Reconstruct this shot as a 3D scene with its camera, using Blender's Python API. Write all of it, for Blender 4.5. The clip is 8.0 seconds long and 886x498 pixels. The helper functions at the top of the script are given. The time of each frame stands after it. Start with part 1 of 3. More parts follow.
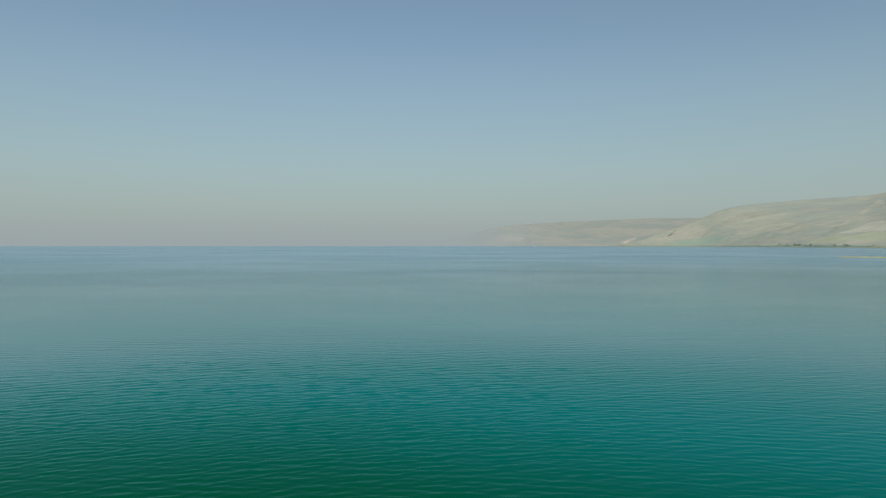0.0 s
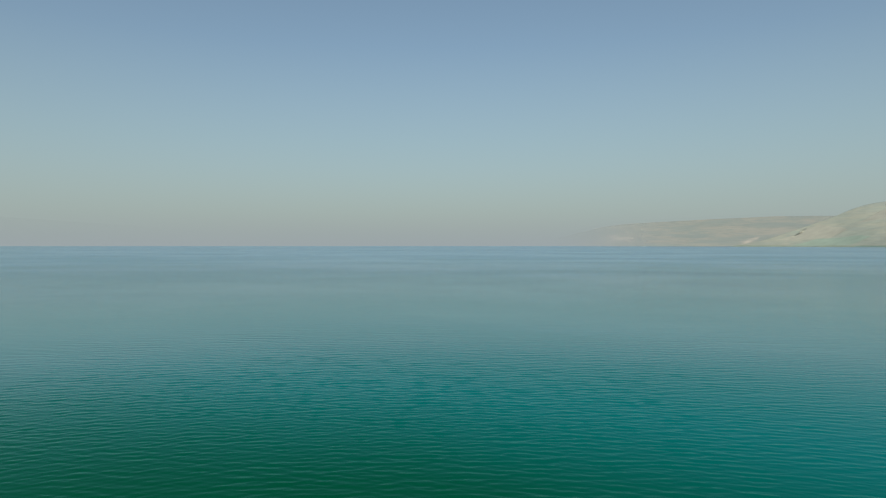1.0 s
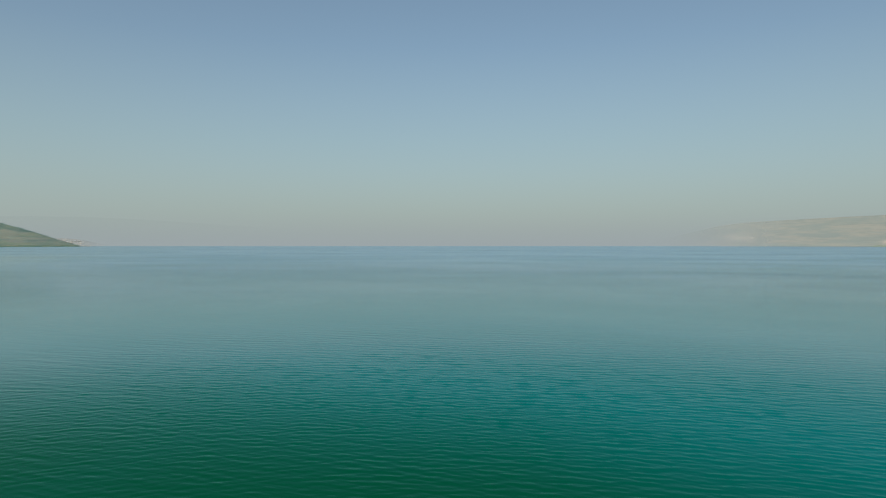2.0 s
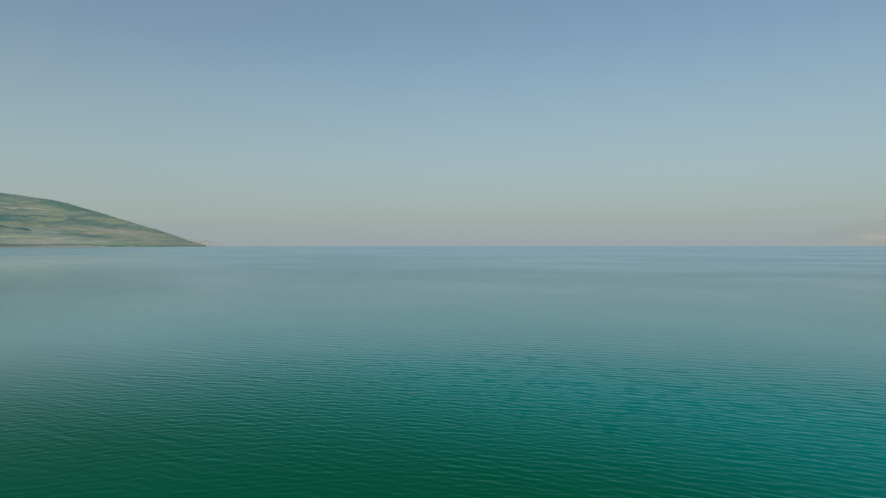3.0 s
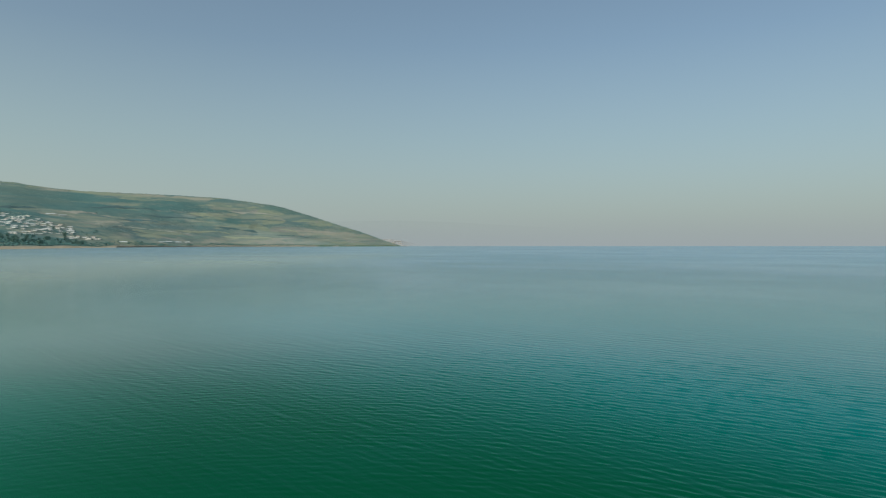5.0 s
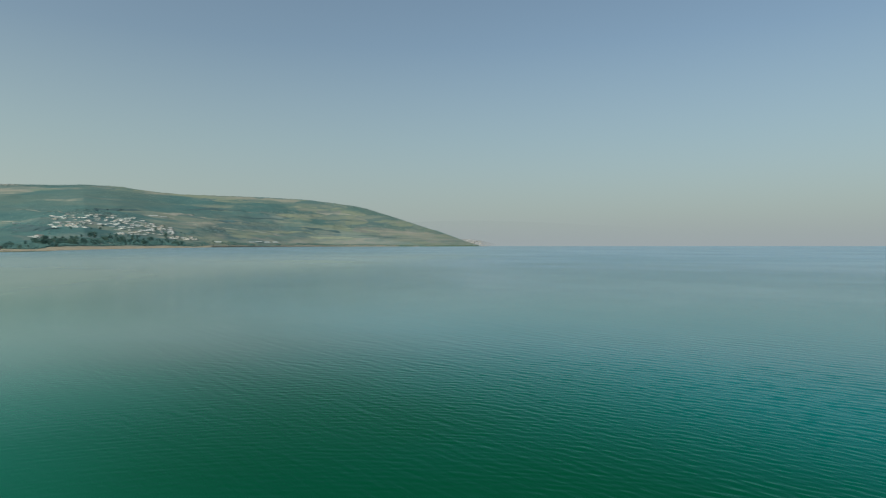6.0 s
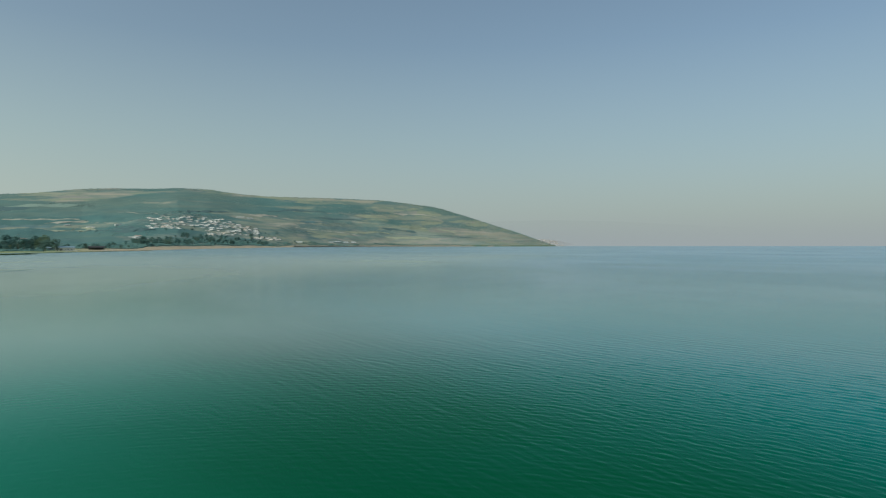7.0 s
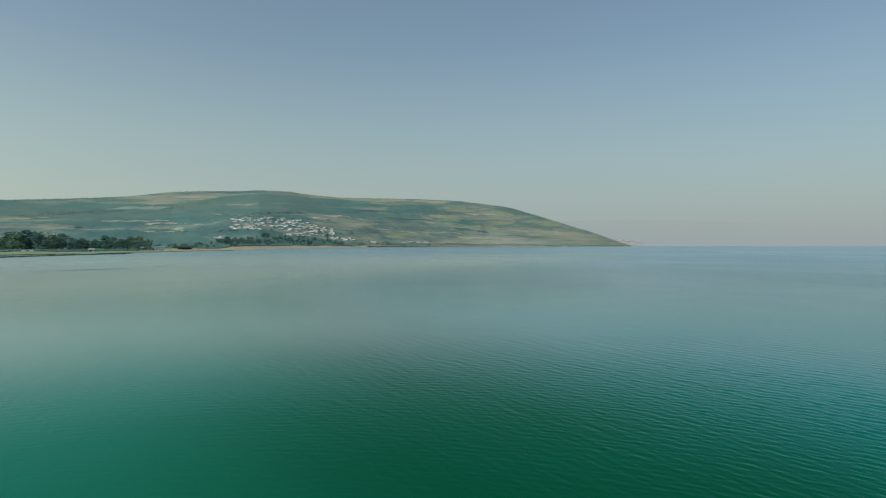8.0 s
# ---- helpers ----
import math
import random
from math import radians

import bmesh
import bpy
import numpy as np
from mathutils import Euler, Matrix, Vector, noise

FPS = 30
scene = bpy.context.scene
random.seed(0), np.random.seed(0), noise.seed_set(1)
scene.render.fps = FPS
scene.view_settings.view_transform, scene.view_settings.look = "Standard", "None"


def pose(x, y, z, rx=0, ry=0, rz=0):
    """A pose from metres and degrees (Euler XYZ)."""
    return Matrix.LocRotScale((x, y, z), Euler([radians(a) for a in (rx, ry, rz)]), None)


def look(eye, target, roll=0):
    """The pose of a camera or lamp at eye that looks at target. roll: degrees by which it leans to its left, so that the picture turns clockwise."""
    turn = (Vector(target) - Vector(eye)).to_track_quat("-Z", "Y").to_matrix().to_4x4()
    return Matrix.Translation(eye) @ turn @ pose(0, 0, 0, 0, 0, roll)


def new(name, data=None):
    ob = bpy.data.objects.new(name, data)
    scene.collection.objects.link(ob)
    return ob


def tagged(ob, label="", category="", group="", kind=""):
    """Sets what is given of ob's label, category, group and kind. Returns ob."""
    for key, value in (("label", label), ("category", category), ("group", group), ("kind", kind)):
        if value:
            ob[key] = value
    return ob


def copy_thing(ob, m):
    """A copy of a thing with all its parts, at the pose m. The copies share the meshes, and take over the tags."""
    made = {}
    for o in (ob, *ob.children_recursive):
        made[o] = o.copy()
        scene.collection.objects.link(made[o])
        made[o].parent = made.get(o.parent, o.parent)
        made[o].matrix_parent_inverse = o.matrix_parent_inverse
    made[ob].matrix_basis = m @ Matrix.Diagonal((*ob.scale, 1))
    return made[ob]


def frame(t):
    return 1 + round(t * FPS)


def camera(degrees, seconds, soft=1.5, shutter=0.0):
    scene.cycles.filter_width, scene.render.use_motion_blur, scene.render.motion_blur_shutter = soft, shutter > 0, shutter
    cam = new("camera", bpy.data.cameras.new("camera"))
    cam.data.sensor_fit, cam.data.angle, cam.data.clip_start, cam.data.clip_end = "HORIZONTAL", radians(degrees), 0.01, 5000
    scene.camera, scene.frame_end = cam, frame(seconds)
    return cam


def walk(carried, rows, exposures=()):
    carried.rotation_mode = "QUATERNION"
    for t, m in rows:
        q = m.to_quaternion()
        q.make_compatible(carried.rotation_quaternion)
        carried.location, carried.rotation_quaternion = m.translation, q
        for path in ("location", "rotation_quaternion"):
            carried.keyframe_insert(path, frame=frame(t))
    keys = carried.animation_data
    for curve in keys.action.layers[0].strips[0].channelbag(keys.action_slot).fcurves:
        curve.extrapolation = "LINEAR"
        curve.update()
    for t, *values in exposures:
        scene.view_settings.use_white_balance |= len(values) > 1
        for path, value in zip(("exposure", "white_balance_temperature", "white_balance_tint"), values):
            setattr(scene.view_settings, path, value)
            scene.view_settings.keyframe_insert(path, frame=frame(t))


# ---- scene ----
cam = camera(70.5, 8.0, 1.2, 0.5)
# the drone hovers ten metres over the lake and turns to its left
EYE = (0.0, 0.0, 10.0)
TURN = [(0.0, -0.3), (0.5, 4.25), (1.0, 9.32), (1.5, 14.15), (2.25, 21.3), (3.0, 28.2), (3.5, 32.63), (4.0, 37.0),
        (4.75, 42.98), (5.5, 48.6), (6.0, 52.22), (6.5, 55.62), (7.0, 59.08), (7.5, 62.36), (8.0, 65.63)]
PITCH = -0.38
walk(cam, [(t, pose(*EYE, 90 + PITCH, 0, yaw)) for t, yaw in TURN],
     exposures=[(0.0, 0.0, 6200, 3), (8.0, 0.0, 6200, 3)])

# ---- world, sun ----
SUN_AZ, SUN_EL = 173.0, 37.0


def bearing(az, r, z=0.0):
    """A point at the bearing az (degrees, clockwise from north, +y) and the range r."""
    return (r * math.sin(radians(az)), r * math.cos(radians(az)), z)


world = bpy.data.worlds.new("hazy_sky")
scene.world = world
world.use_nodes = True
wn, wl = world.node_tree.nodes, world.node_tree.links
sky = wn.new("ShaderNodeTexSky")
sky.sky_type, sky.sun_disc = "NISHITA", False
sky.sun_elevation, sky.sun_rotation = radians(SUN_EL), radians(SUN_AZ)
sky.air_density, sky.dust_density, sky.ozone_density = 1.0, 1.2, 1.0
# the haze that thickens towards the horizon, as a share of the air's own light
geo = wn.new("ShaderNodeTexCoord")
split = wn.new("ShaderNodeSeparateXYZ")
wl.new(geo.outputs["Generated"], split.inputs[0])
ramp = wn.new("ShaderNodeValToRGB")
for _ in range(2):
    ramp.color_ramp.elements.new(0.5)
for el, (p, v) in zip(ramp.color_ramp.elements, ((0.0, 1.0), (0.12, 0.66), (0.3, 0.25), (0.8, 0.0))):
    el.position, el.color = p, (v, v, v, 1)
wl.new(split.outputs["Z"], ramp.inputs[0])
mix = wn.new("ShaderNodeMix")
mix.data_type = "RGBA"
wl.new(ramp.outputs[0], mix.inputs["Factor"])
wl.new(sky.outputs[0], mix.inputs["A"])
veil = wn.new("ShaderNodeValToRGB")
veil.color_ramp.elements.new(0.04)
for el, (p, c) in zip(veil.color_ramp.elements, ((0.0, (0.378, 0.400, 0.412)), (0.05, (0.378, 0.42, 0.405)), (0.16, (0.37, 0.437, 0.412)))):
    el.position, el.color = p, (*c, 1)
wl.new(split.outputs["Z"], veil.inputs[0])
gain = wn.new("ShaderNodeVectorMath")
gain.operation = "MULTIPLY"
wl.new(veil.outputs[0], gain.inputs[0])
# the haze scatters more light on the side where the sun stands
dot = wn.new("ShaderNodeVectorMath")
dot.operation = "DOT_PRODUCT"
wl.new(geo.outputs["Generated"], dot.inputs[0])
dot.inputs[1].default_value = bearing(SUN_AZ, 1.0)
lift, square = [wn.new("ShaderNodeMath") for _ in range(2)]
lift.operation, square.operation = "ADD", "MULTIPLY"
glow = wn.new("ShaderNodeVectorMath")
glow.operation = "MULTIPLY_ADD"
wl.new(dot.outputs["Value"], lift.inputs[0])
lift.inputs[1].default_value = 0.95
wl.new(lift.outputs[0], square.inputs[0])
wl.new(lift.outputs[0], square.inputs[1])
wl.new(square.outputs[0], glow.inputs[0])
glow.inputs[1].default_value, glow.inputs[2].default_value = (2.9, 2.5, 1.7), (9.3, 9.3, 9.3)
wl.new(glow.outputs[0], gain.inputs[1])
wl.new(gain.outputs[0], mix.inputs["B"])
wn["Background"].inputs["Strength"].default_value = 0.1
wl.new(mix.outputs["Result"], wn["Background"].inputs["Color"])

sun = new("sun", bpy.data.lights.new("sun", "SUN"))
sun.data.energy, sun.data.angle, sun.data.color = 3.0, radians(0.6), (1.0, 0.94, 0.84)
sun.matrix_basis = look(bearing(SUN_AZ, 1000 * math.cos(radians(SUN_EL)), 1000 * math.sin(radians(SUN_EL))), (0, 0, 0))


# ---- materials ----
class Nodes:
    """A short hand for building one node material."""

    def __init__(self, name, rough=0.9, spec=0.2):
        self.mat = bpy.data.materials.new(name)
        self.mat.use_nodes = True
        self.n, self.l = self.mat.node_tree.nodes, self.mat.node_tree.links
        self.b = self.n["Principled BSDF"]
        self.b.inputs["Roughness"].default_value = rough
        self.b.inputs["Specular IOR Level"].default_value = spec
        self.pos = self.n.new("ShaderNodeNewGeometry").outputs["Position"]

    def put(self, out, where):
        if hasattr(out, "links"):
            self.l.new(out, where)
        else:
            where.default_value = out

    def mapped(self, scale, turn=0.0):
        m = self.n.new("ShaderNodeMapping")
        m.inputs["Scale"].default_value = scale
        m.inputs["Rotation"].default_value = (0, 0, radians(turn))
        self.l.new(self.pos, m.inputs[0])
        return m.outputs[0]

    def noise(self, scale, detail=4.0, stretch=None, turn=0.0, rough=0.55, distort=0.0):
        t = self.n.new("ShaderNodeTexNoise")
        t.inputs["Scale"].default_value, t.inputs["Detail"].default_value = scale, detail
        t.inputs["Roughness"].default_value, t.inputs["Distortion"].default_value = rough, distort
        self.l.new(self.mapped(stretch, turn) if stretch else self.pos, t.inputs["Vector"])
        return t.outputs["Fac"]

    def step(self, value, lo, hi, a=0.0, b=1.0):
        m = self.n.new("ShaderNodeMapRange")
        m.interpolation_type = "SMOOTHSTEP"
        for k, v in zip(("Value", "From Min", "From Max", "To Min", "To Max"), (value, lo, hi, a, b)):
            self.put(v, m.inputs[k])
        return m.outputs[0]

    def math(self, op, a, b=0.0):
        m = self.n.new("ShaderNodeMath")
        m.operation = op
        self.put(a, m.inputs[0]), self.put(b, m.inputs[1])
        return m.outputs[0]

    def blend(self, fac, a, b):
        m = self.n.new("ShaderNodeMix")
        m.data_type = "RGBA"
        for k, v in (("Factor", fac), ("A", a), ("B", b)):
            self.put((*v, 1) if isinstance(v, tuple) and len(v) == 3 else v, m.inputs[k])
        return m.outputs["Result"]

    def colour(self, c):
        self.put((*c, 1) if isinstance(c, tuple) and len(c) == 3 else c, self.b.inputs["Base Color"])
        return self

    def bump(self, height, strength, distance):
        m = self.n.new("ShaderNodeBump")
        self.put(strength, m.inputs["Strength"])
        m.inputs["Distance"].default_value = distance
        self.put(height, m.inputs["Height"])
        self.l.new(m.outputs[0], self.b.inputs["Normal"])
        return self


def painted(name, colour, rough=0.8, spread=0.12, scale=1.5):
    """A plain surface with stains at two scales and a little change from thing to thing."""
    k = Nodes(name, rough)
    info = k.n.new("ShaderNodeObjectInfo").outputs["Random"]
    a = k.blend(k.noise(scale), tuple(c * (1 - spread) for c in colour), tuple(min(1, c * (1 + spread)) for c in colour))
    b = k.blend(k.step(k.noise(scale * 0.15, 2), 0.45, 0.75, 0, 0.5), a, tuple(c * 0.75 for c in colour))
    hsv = k.n.new("ShaderNodeHueSaturation")
    k.put(b, hsv.inputs["Color"]), k.put(k.step(info, 0, 1, 0.82, 1.12), hsv.inputs["Value"])
    k.colour(hsv.outputs[0])
    return k.bump(k.noise(scale * 4), 0.3, 0.02).mat


def water_material():
    """Green lake water: light scattered back from the water itself under a sheen that grows towards grazing angles."""
    k = Nodes("lake_water")
    sep = k.n.new("ShaderNodeSeparateXYZ")
    k.l.new(k.pos, sep.inputs[0])
    ln = k.n.new("ShaderNodeVectorMath")
    ln.operation = "LENGTH"
    k.l.new(k.pos, ln.inputs[0])
    r = ln.outputs["Value"]
    # steep-view darkening painted in: dark green near the eye, bluer farther out
    shelter = k.math("ADD", sep.outputs["Y"], k.math("ADD", k.math("MULTIPLY", sep.outputs["X"], 0.25), k.math("MULTIPLY", k.noise(0.03, 3), 16.0)))
    view_grade = k.math("ADD", k.math("MULTIPLY", shelter, 1.1), k.math("MULTIPLY", sep.outputs["X"], 0.42))
    side = k.step(k.math("ADD", view_grade, r), 46.0, 98.0)
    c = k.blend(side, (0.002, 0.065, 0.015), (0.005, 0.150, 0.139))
    patch = k.noise(0.012, 4, (1, 0.45, 1), 20)
    c = k.blend(k.step(patch, 0.4, 0.7, 0, 0.3), c, (0.004, 0.140, 0.132))
    lee = k.step(shelter, -2.0, 36.0, 0.3, 1.0)
    c = k.blend(k.step(shelter, -10.0, 16.0), (0.014, 0.150, 0.085), c)
    # bright sky reflection off the west shore, painted into the body colour
    off = k.math("ADD", k.math("MULTIPLY", sep.outputs["X"], -1.0), k.math("MULTIPLY", sep.outputs["Y"], -0.8))
    painted_glare = k.step(k.math("ADD", off, k.math("MULTIPLY", k.noise(0.015, 4), 40.0)), 55.0, 225.0)
    painted_glare = k.math("MULTIPLY", painted_glare, k.step(r, 300.0, 1000.0, 1.0, 0.3))
    c = k.blend(painted_glare, c, (0.345, 0.41, 0.31))
    body = k.n.new("ShaderNodeBsdfDiffuse")
    k.l.new(c, body.inputs["Color"])

    def lean(normal, share):
        """A normal with its tilt from the vertical scaled."""
        scaled, unit_ = [k.n.new("ShaderNodeVectorMath") for _ in range(2)]
        scaled.operation, unit_.operation = "MULTIPLY", "NORMALIZE"
        scaled.inputs[1].default_value = (share, share, 1)
        k.l.new(normal, scaled.inputs[0])
        k.l.new(scaled.outputs[0], unit_.inputs[0])
        return unit_.outputs[0]

    # wavelets too fine or too far to be modelled: relief near by, random facets far off
    fine = k.noise(1.0, 3, (0.8, 5.0, 1), 8, 0.6)
    ripple = k.noise(1.0, 3, (0.10, 1.3, 1), 9, 0.6, 0.2)
    relief = k.n.new("ShaderNodeBump")
    relief.inputs["Distance"].default_value = 0.08
    k.l.new(k.math("MULTIPLY", k.math("MULTIPLY", k.step(r, 30.0, 260.0, 1.0, 0.4), k.step(lee, 0.3, 1.0, 0.62, 1.0)), 0.32), relief.inputs["Strength"])
    k.l.new(k.math("ADD", k.math("MULTIPLY", fine, 0.38), ripple), relief.inputs["Height"])
    facets = k.n.new("ShaderNodeTexNoise")
    facets.inputs["Scale"].default_value, facets.inputs["Detail"].default_value = 9.0, 1.0
    k.l.new(k.pos, facets.inputs["Vector"])
    tilt, size, whole, unit = [k.n.new("ShaderNodeVectorMath") for _ in range(4)]
    tilt.operation, size.operation, whole.operation, unit.operation = "MULTIPLY_ADD", "SCALE", "ADD", "NORMALIZE"
    k.l.new(facets.outputs["Color"], tilt.inputs[0])
    tilt.inputs[1].default_value, tilt.inputs[2].default_value = (2, 2, 0), (-1, -1, 0)
    k.l.new(tilt.outputs[0], size.inputs[0])
    gusts = k.step(k.noise(1.0, 4, (0.003, 0.012, 1), 14), 0.38, 0.62, 0.75, 1.15)
    k.l.new(k.math("MULTIPLY", k.math("MULTIPLY", k.step(r, 45.0, 260.0, 0.03, 0.55), gusts), k.step(lee, 0.3, 1.0, 0.95, 1.0)), size.inputs["Scale"])
    k.l.new(relief.outputs[0], whole.inputs[0])
    k.l.new(size.outputs[0], whole.inputs[1])
    k.l.new(whole.outputs[0], unit.inputs[0])
    sheen = k.n.new("ShaderNodeBsdfGlossy")
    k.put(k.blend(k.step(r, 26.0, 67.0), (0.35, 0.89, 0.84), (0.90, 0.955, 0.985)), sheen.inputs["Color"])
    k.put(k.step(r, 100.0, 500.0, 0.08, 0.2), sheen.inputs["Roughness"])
    k.l.new(unit.outputs[0], sheen.inputs["Normal"])
    graze = k.n.new("ShaderNodeLayerWeight")
    k.l.new(lean(relief.outputs[0], 1.0), graze.inputs["Normal"])
    k.l.new(lean(relief.outputs[0], 0.6), body.inputs["Normal"])
    mixed = k.n.new("ShaderNodeMixShader")
    slick = k.noise(1.0, 5, (0.0065, 0.010, 1), 14, 0.6, 0.4)
    streak = k.step(k.math("ADD", k.math("MULTIPLY", slick, 0.7), k.math("MULTIPLY", k.noise(1.0, 4, (0.0012, 0.0045, 1), 20, 0.55), 0.3)), 0.4, 0.6, 0.84, 0.99)
    fresnel = k.n.new("ShaderNodeValToRGB")
    for _ in range(6):
        fresnel.color_ramp.elements.new(0.5)
    for el, (p, v) in zip(fresnel.color_ramp.elements, ((0.4, 0.02), (0.60, 0.045), (0.67, 0.075), (0.74, 0.135), (0.80, 0.275), (0.85, 0.46), (0.92, 0.70), (1.0, 0.92))):
        el.position, el.color = p, (v, v, v, 1)
    k.l.new(graze.outputs["Facing"], fresnel.inputs[0])
    mirror = fresnel.outputs[0]
    k.l.new(k.math("MULTIPLY", k.math("MULTIPLY", mirror, streak), k.step(painted_glare, 0.0, 1.0, 1.0, 0.70)), mixed.inputs[0])
    k.l.new(body.outputs[0], mixed.inputs[1])
    k.l.new(sheen.outputs[0], mixed.inputs[2])
    k.l.new(mixed.outputs[0], k.n["Material Output"].inputs["Surface"])
    k.n.remove(k.b)
    return k.mat


def hillside_material(name, grass, dry, woods, rock, rocky, shore=None, parcels=None, thin=None):
    """Grazed slopes: grass, dry fields in strips, dark scrub in the folds, pale rock; parcels of several crops; reeds
    and dry grass low on the shore.
    thin: haze put in as transparency: the slope's opaque share at two bearings, the sky showing through the rest."""
    k = Nodes(name, 1.0, 0.05)
    sep = k.n.new("ShaderNodeSeparateXYZ")
    k.l.new(k.pos, sep.inputs[0])
    field = k.noise(0.0024, 5, (1, 1, 9), 0, 0.6)
    c = k.blend(k.step(field, 0.38, 0.57), grass, dry)
    fine = k.noise(0.016, 6, (1, 1, 8))
    c = k.blend(k.step(fine, 0.45, 0.7, 0, 0.5), c, tuple(0.78 * g for g in grass))
    if parcels:
        warp = k.n.new("ShaderNodeTexNoise")
        warp.inputs["Scale"].default_value, warp.inputs["Detail"].default_value = 0.006, 4.0
        k.l.new(k.pos, warp.inputs["Vector"])
        bent = k.n.new("ShaderNodeVectorMath")
        bent.operation = "MULTIPLY_ADD"
        bent.inputs[1].default_value = (1.1, 1.1, 1.3)
        k.l.new(warp.outputs["Color"], bent.inputs[0])
        k.l.new(k.mapped((0.0042, 0.0042, 0.034)), bent.inputs[2])
        cell = k.n.new("ShaderNodeTexVoronoi")
        cell.inputs["Scale"].default_value = 1.0
        k.l.new(bent.outputs[0], cell.inputs["Vector"])
        tone = k.n.new("ShaderNodeSeparateColor")
        k.l.new(cell.outputs["Color"], tone.inputs[0])
        crop = k.n.new("ShaderNodeValToRGB")
        crop.color_ramp.interpolation = "CONSTANT"
        for _ in range(len(parcels) - 2):
            crop.color_ramp.elements.new(0.5)
        for i, (el, v) in enumerate(zip(crop.color_ramp.elements, parcels)):
            el.position, el.color = i / len(parcels), (*v, 1)
        k.l.new(tone.outputs[0], crop.inputs[0])
        c = k.blend(k.step(k.noise(0.0035, 3, (1, 1, 5)), 0.36, 0.56, 0.25, 0.9), c, crop.outputs[0])
    scrub = k.math("ADD", k.noise(0.0016, 6, (1, 1, 8)), k.math("MULTIPLY", k.noise(0.03, 3), 0.16))
    ridge = k.math("SUBTRACT", sep.outputs["Z"], k.step(sep.outputs["Y"], 0.0, 560.0, 262.0, 352.0))
    scrub = k.math("ADD", scrub, k.math("ADD", k.step(sep.outputs["Z"], 90.0, 210.0, -0.02, 0.07), k.math("MULTIPLY", k.step(ridge, -45.0, 8.0, 0.0, -0.24), k.step(sep.outputs["Y"], 200.0, 520.0, 1.0, 0.3))))
    scrub = k.math("ADD", scrub, k.math("ADD", k.step(sep.outputs["Y"], 0.0, 900.0, 0.08, 0.0), k.step(sep.outputs["Y"], 700.0, 1900.0, 0.0, -0.085)))
    grove_tone = k.blend(k.step(k.noise(0.0013, 4, (1, 1, 5), 40), 0.42, 0.6), woods, tuple(0.66 * w + 0.27 * g for w, g in zip(woods, grass)))
    c = k.blend(k.step(scrub, 0.53, 0.66, 0, 0.9), c, grove_tone)
    stone = k.noise(0.003, 6, (1, 1, 3), 30, 0.62, 0.6)
    c = k.blend(k.step(k.math("SUBTRACT", stone, k.step(sep.outputs["Z"], 110.0, 270.0, 0.0, 0.13)), 0.66 - rocky, 0.78 - rocky, 0, 0.8), c, rock)
    c = k.blend(k.step(k.noise(0.005, 4, (1, 1, 16)), 0.48, 0.62, 0, 0.4), c, woods)
    c = k.blend(k.step(k.noise(0.12, 3), 0.5, 0.7, 0, 0.14), c, woods)
    if shore:
        low = k.step(k.math("ADD", sep.outputs["Z"], k.math("MULTIPLY", k.noise(0.012, 4), 8.0)), 9.0, 13.0, 1.0, 0.0)
        south = k.step(k.math("ADD", sep.outputs["Y"], k.math("MULTIPLY", k.noise(0.01, 3), 60.0)), -10.0, 110.0)
        strip = k.blend(k.step(k.noise(0.05, 5), 0.35, 0.65), tuple(0.75 * v for v in shore[1]), shore[1])
        strip = k.blend(south, shore[0], strip)
        c = k.blend(low, c, strip)
    k.colour(c)
    k.bump(k.noise(0.03, 6), 0.4, 3.0)
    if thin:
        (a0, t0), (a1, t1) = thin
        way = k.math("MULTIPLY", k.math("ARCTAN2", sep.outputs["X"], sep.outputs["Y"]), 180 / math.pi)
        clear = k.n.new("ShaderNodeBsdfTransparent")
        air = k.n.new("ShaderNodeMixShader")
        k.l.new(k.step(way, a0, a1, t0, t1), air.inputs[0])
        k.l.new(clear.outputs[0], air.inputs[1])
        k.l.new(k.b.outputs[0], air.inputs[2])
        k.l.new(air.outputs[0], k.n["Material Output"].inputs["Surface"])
    return k.mat


def leaf_material(name, a, b):
    k = Nodes(name, 0.75, 0.25)
    info = k.n.new("ShaderNodeObjectInfo").outputs["Random"]
    isl = k.n.new("ShaderNodeNewGeometry").outputs["Random Per Island"]
    c = k.blend(k.math("ADD", k.math("MULTIPLY", isl, 0.7), k.math("MULTIPLY", info, 0.3)), a, b)
    return k.colour(c).mat


WATER = water_material()
HILL_WEST = hillside_material("west_slope", (0.244, 0.278, 0.203), (0.345, 0.338, 0.258), (0.086, 0.180, 0.166), (0.40, 0.37, 0.31), -0.02,
                              ((0.25, 0.30, 0.16), (0.46, 0.385, 0.265)),
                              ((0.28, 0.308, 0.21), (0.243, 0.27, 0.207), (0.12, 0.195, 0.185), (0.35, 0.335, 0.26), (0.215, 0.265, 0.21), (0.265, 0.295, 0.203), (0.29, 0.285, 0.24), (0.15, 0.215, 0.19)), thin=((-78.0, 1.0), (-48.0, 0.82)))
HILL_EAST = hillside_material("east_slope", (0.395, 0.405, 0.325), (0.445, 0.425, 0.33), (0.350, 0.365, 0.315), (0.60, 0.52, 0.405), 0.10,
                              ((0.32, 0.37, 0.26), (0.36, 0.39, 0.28)))
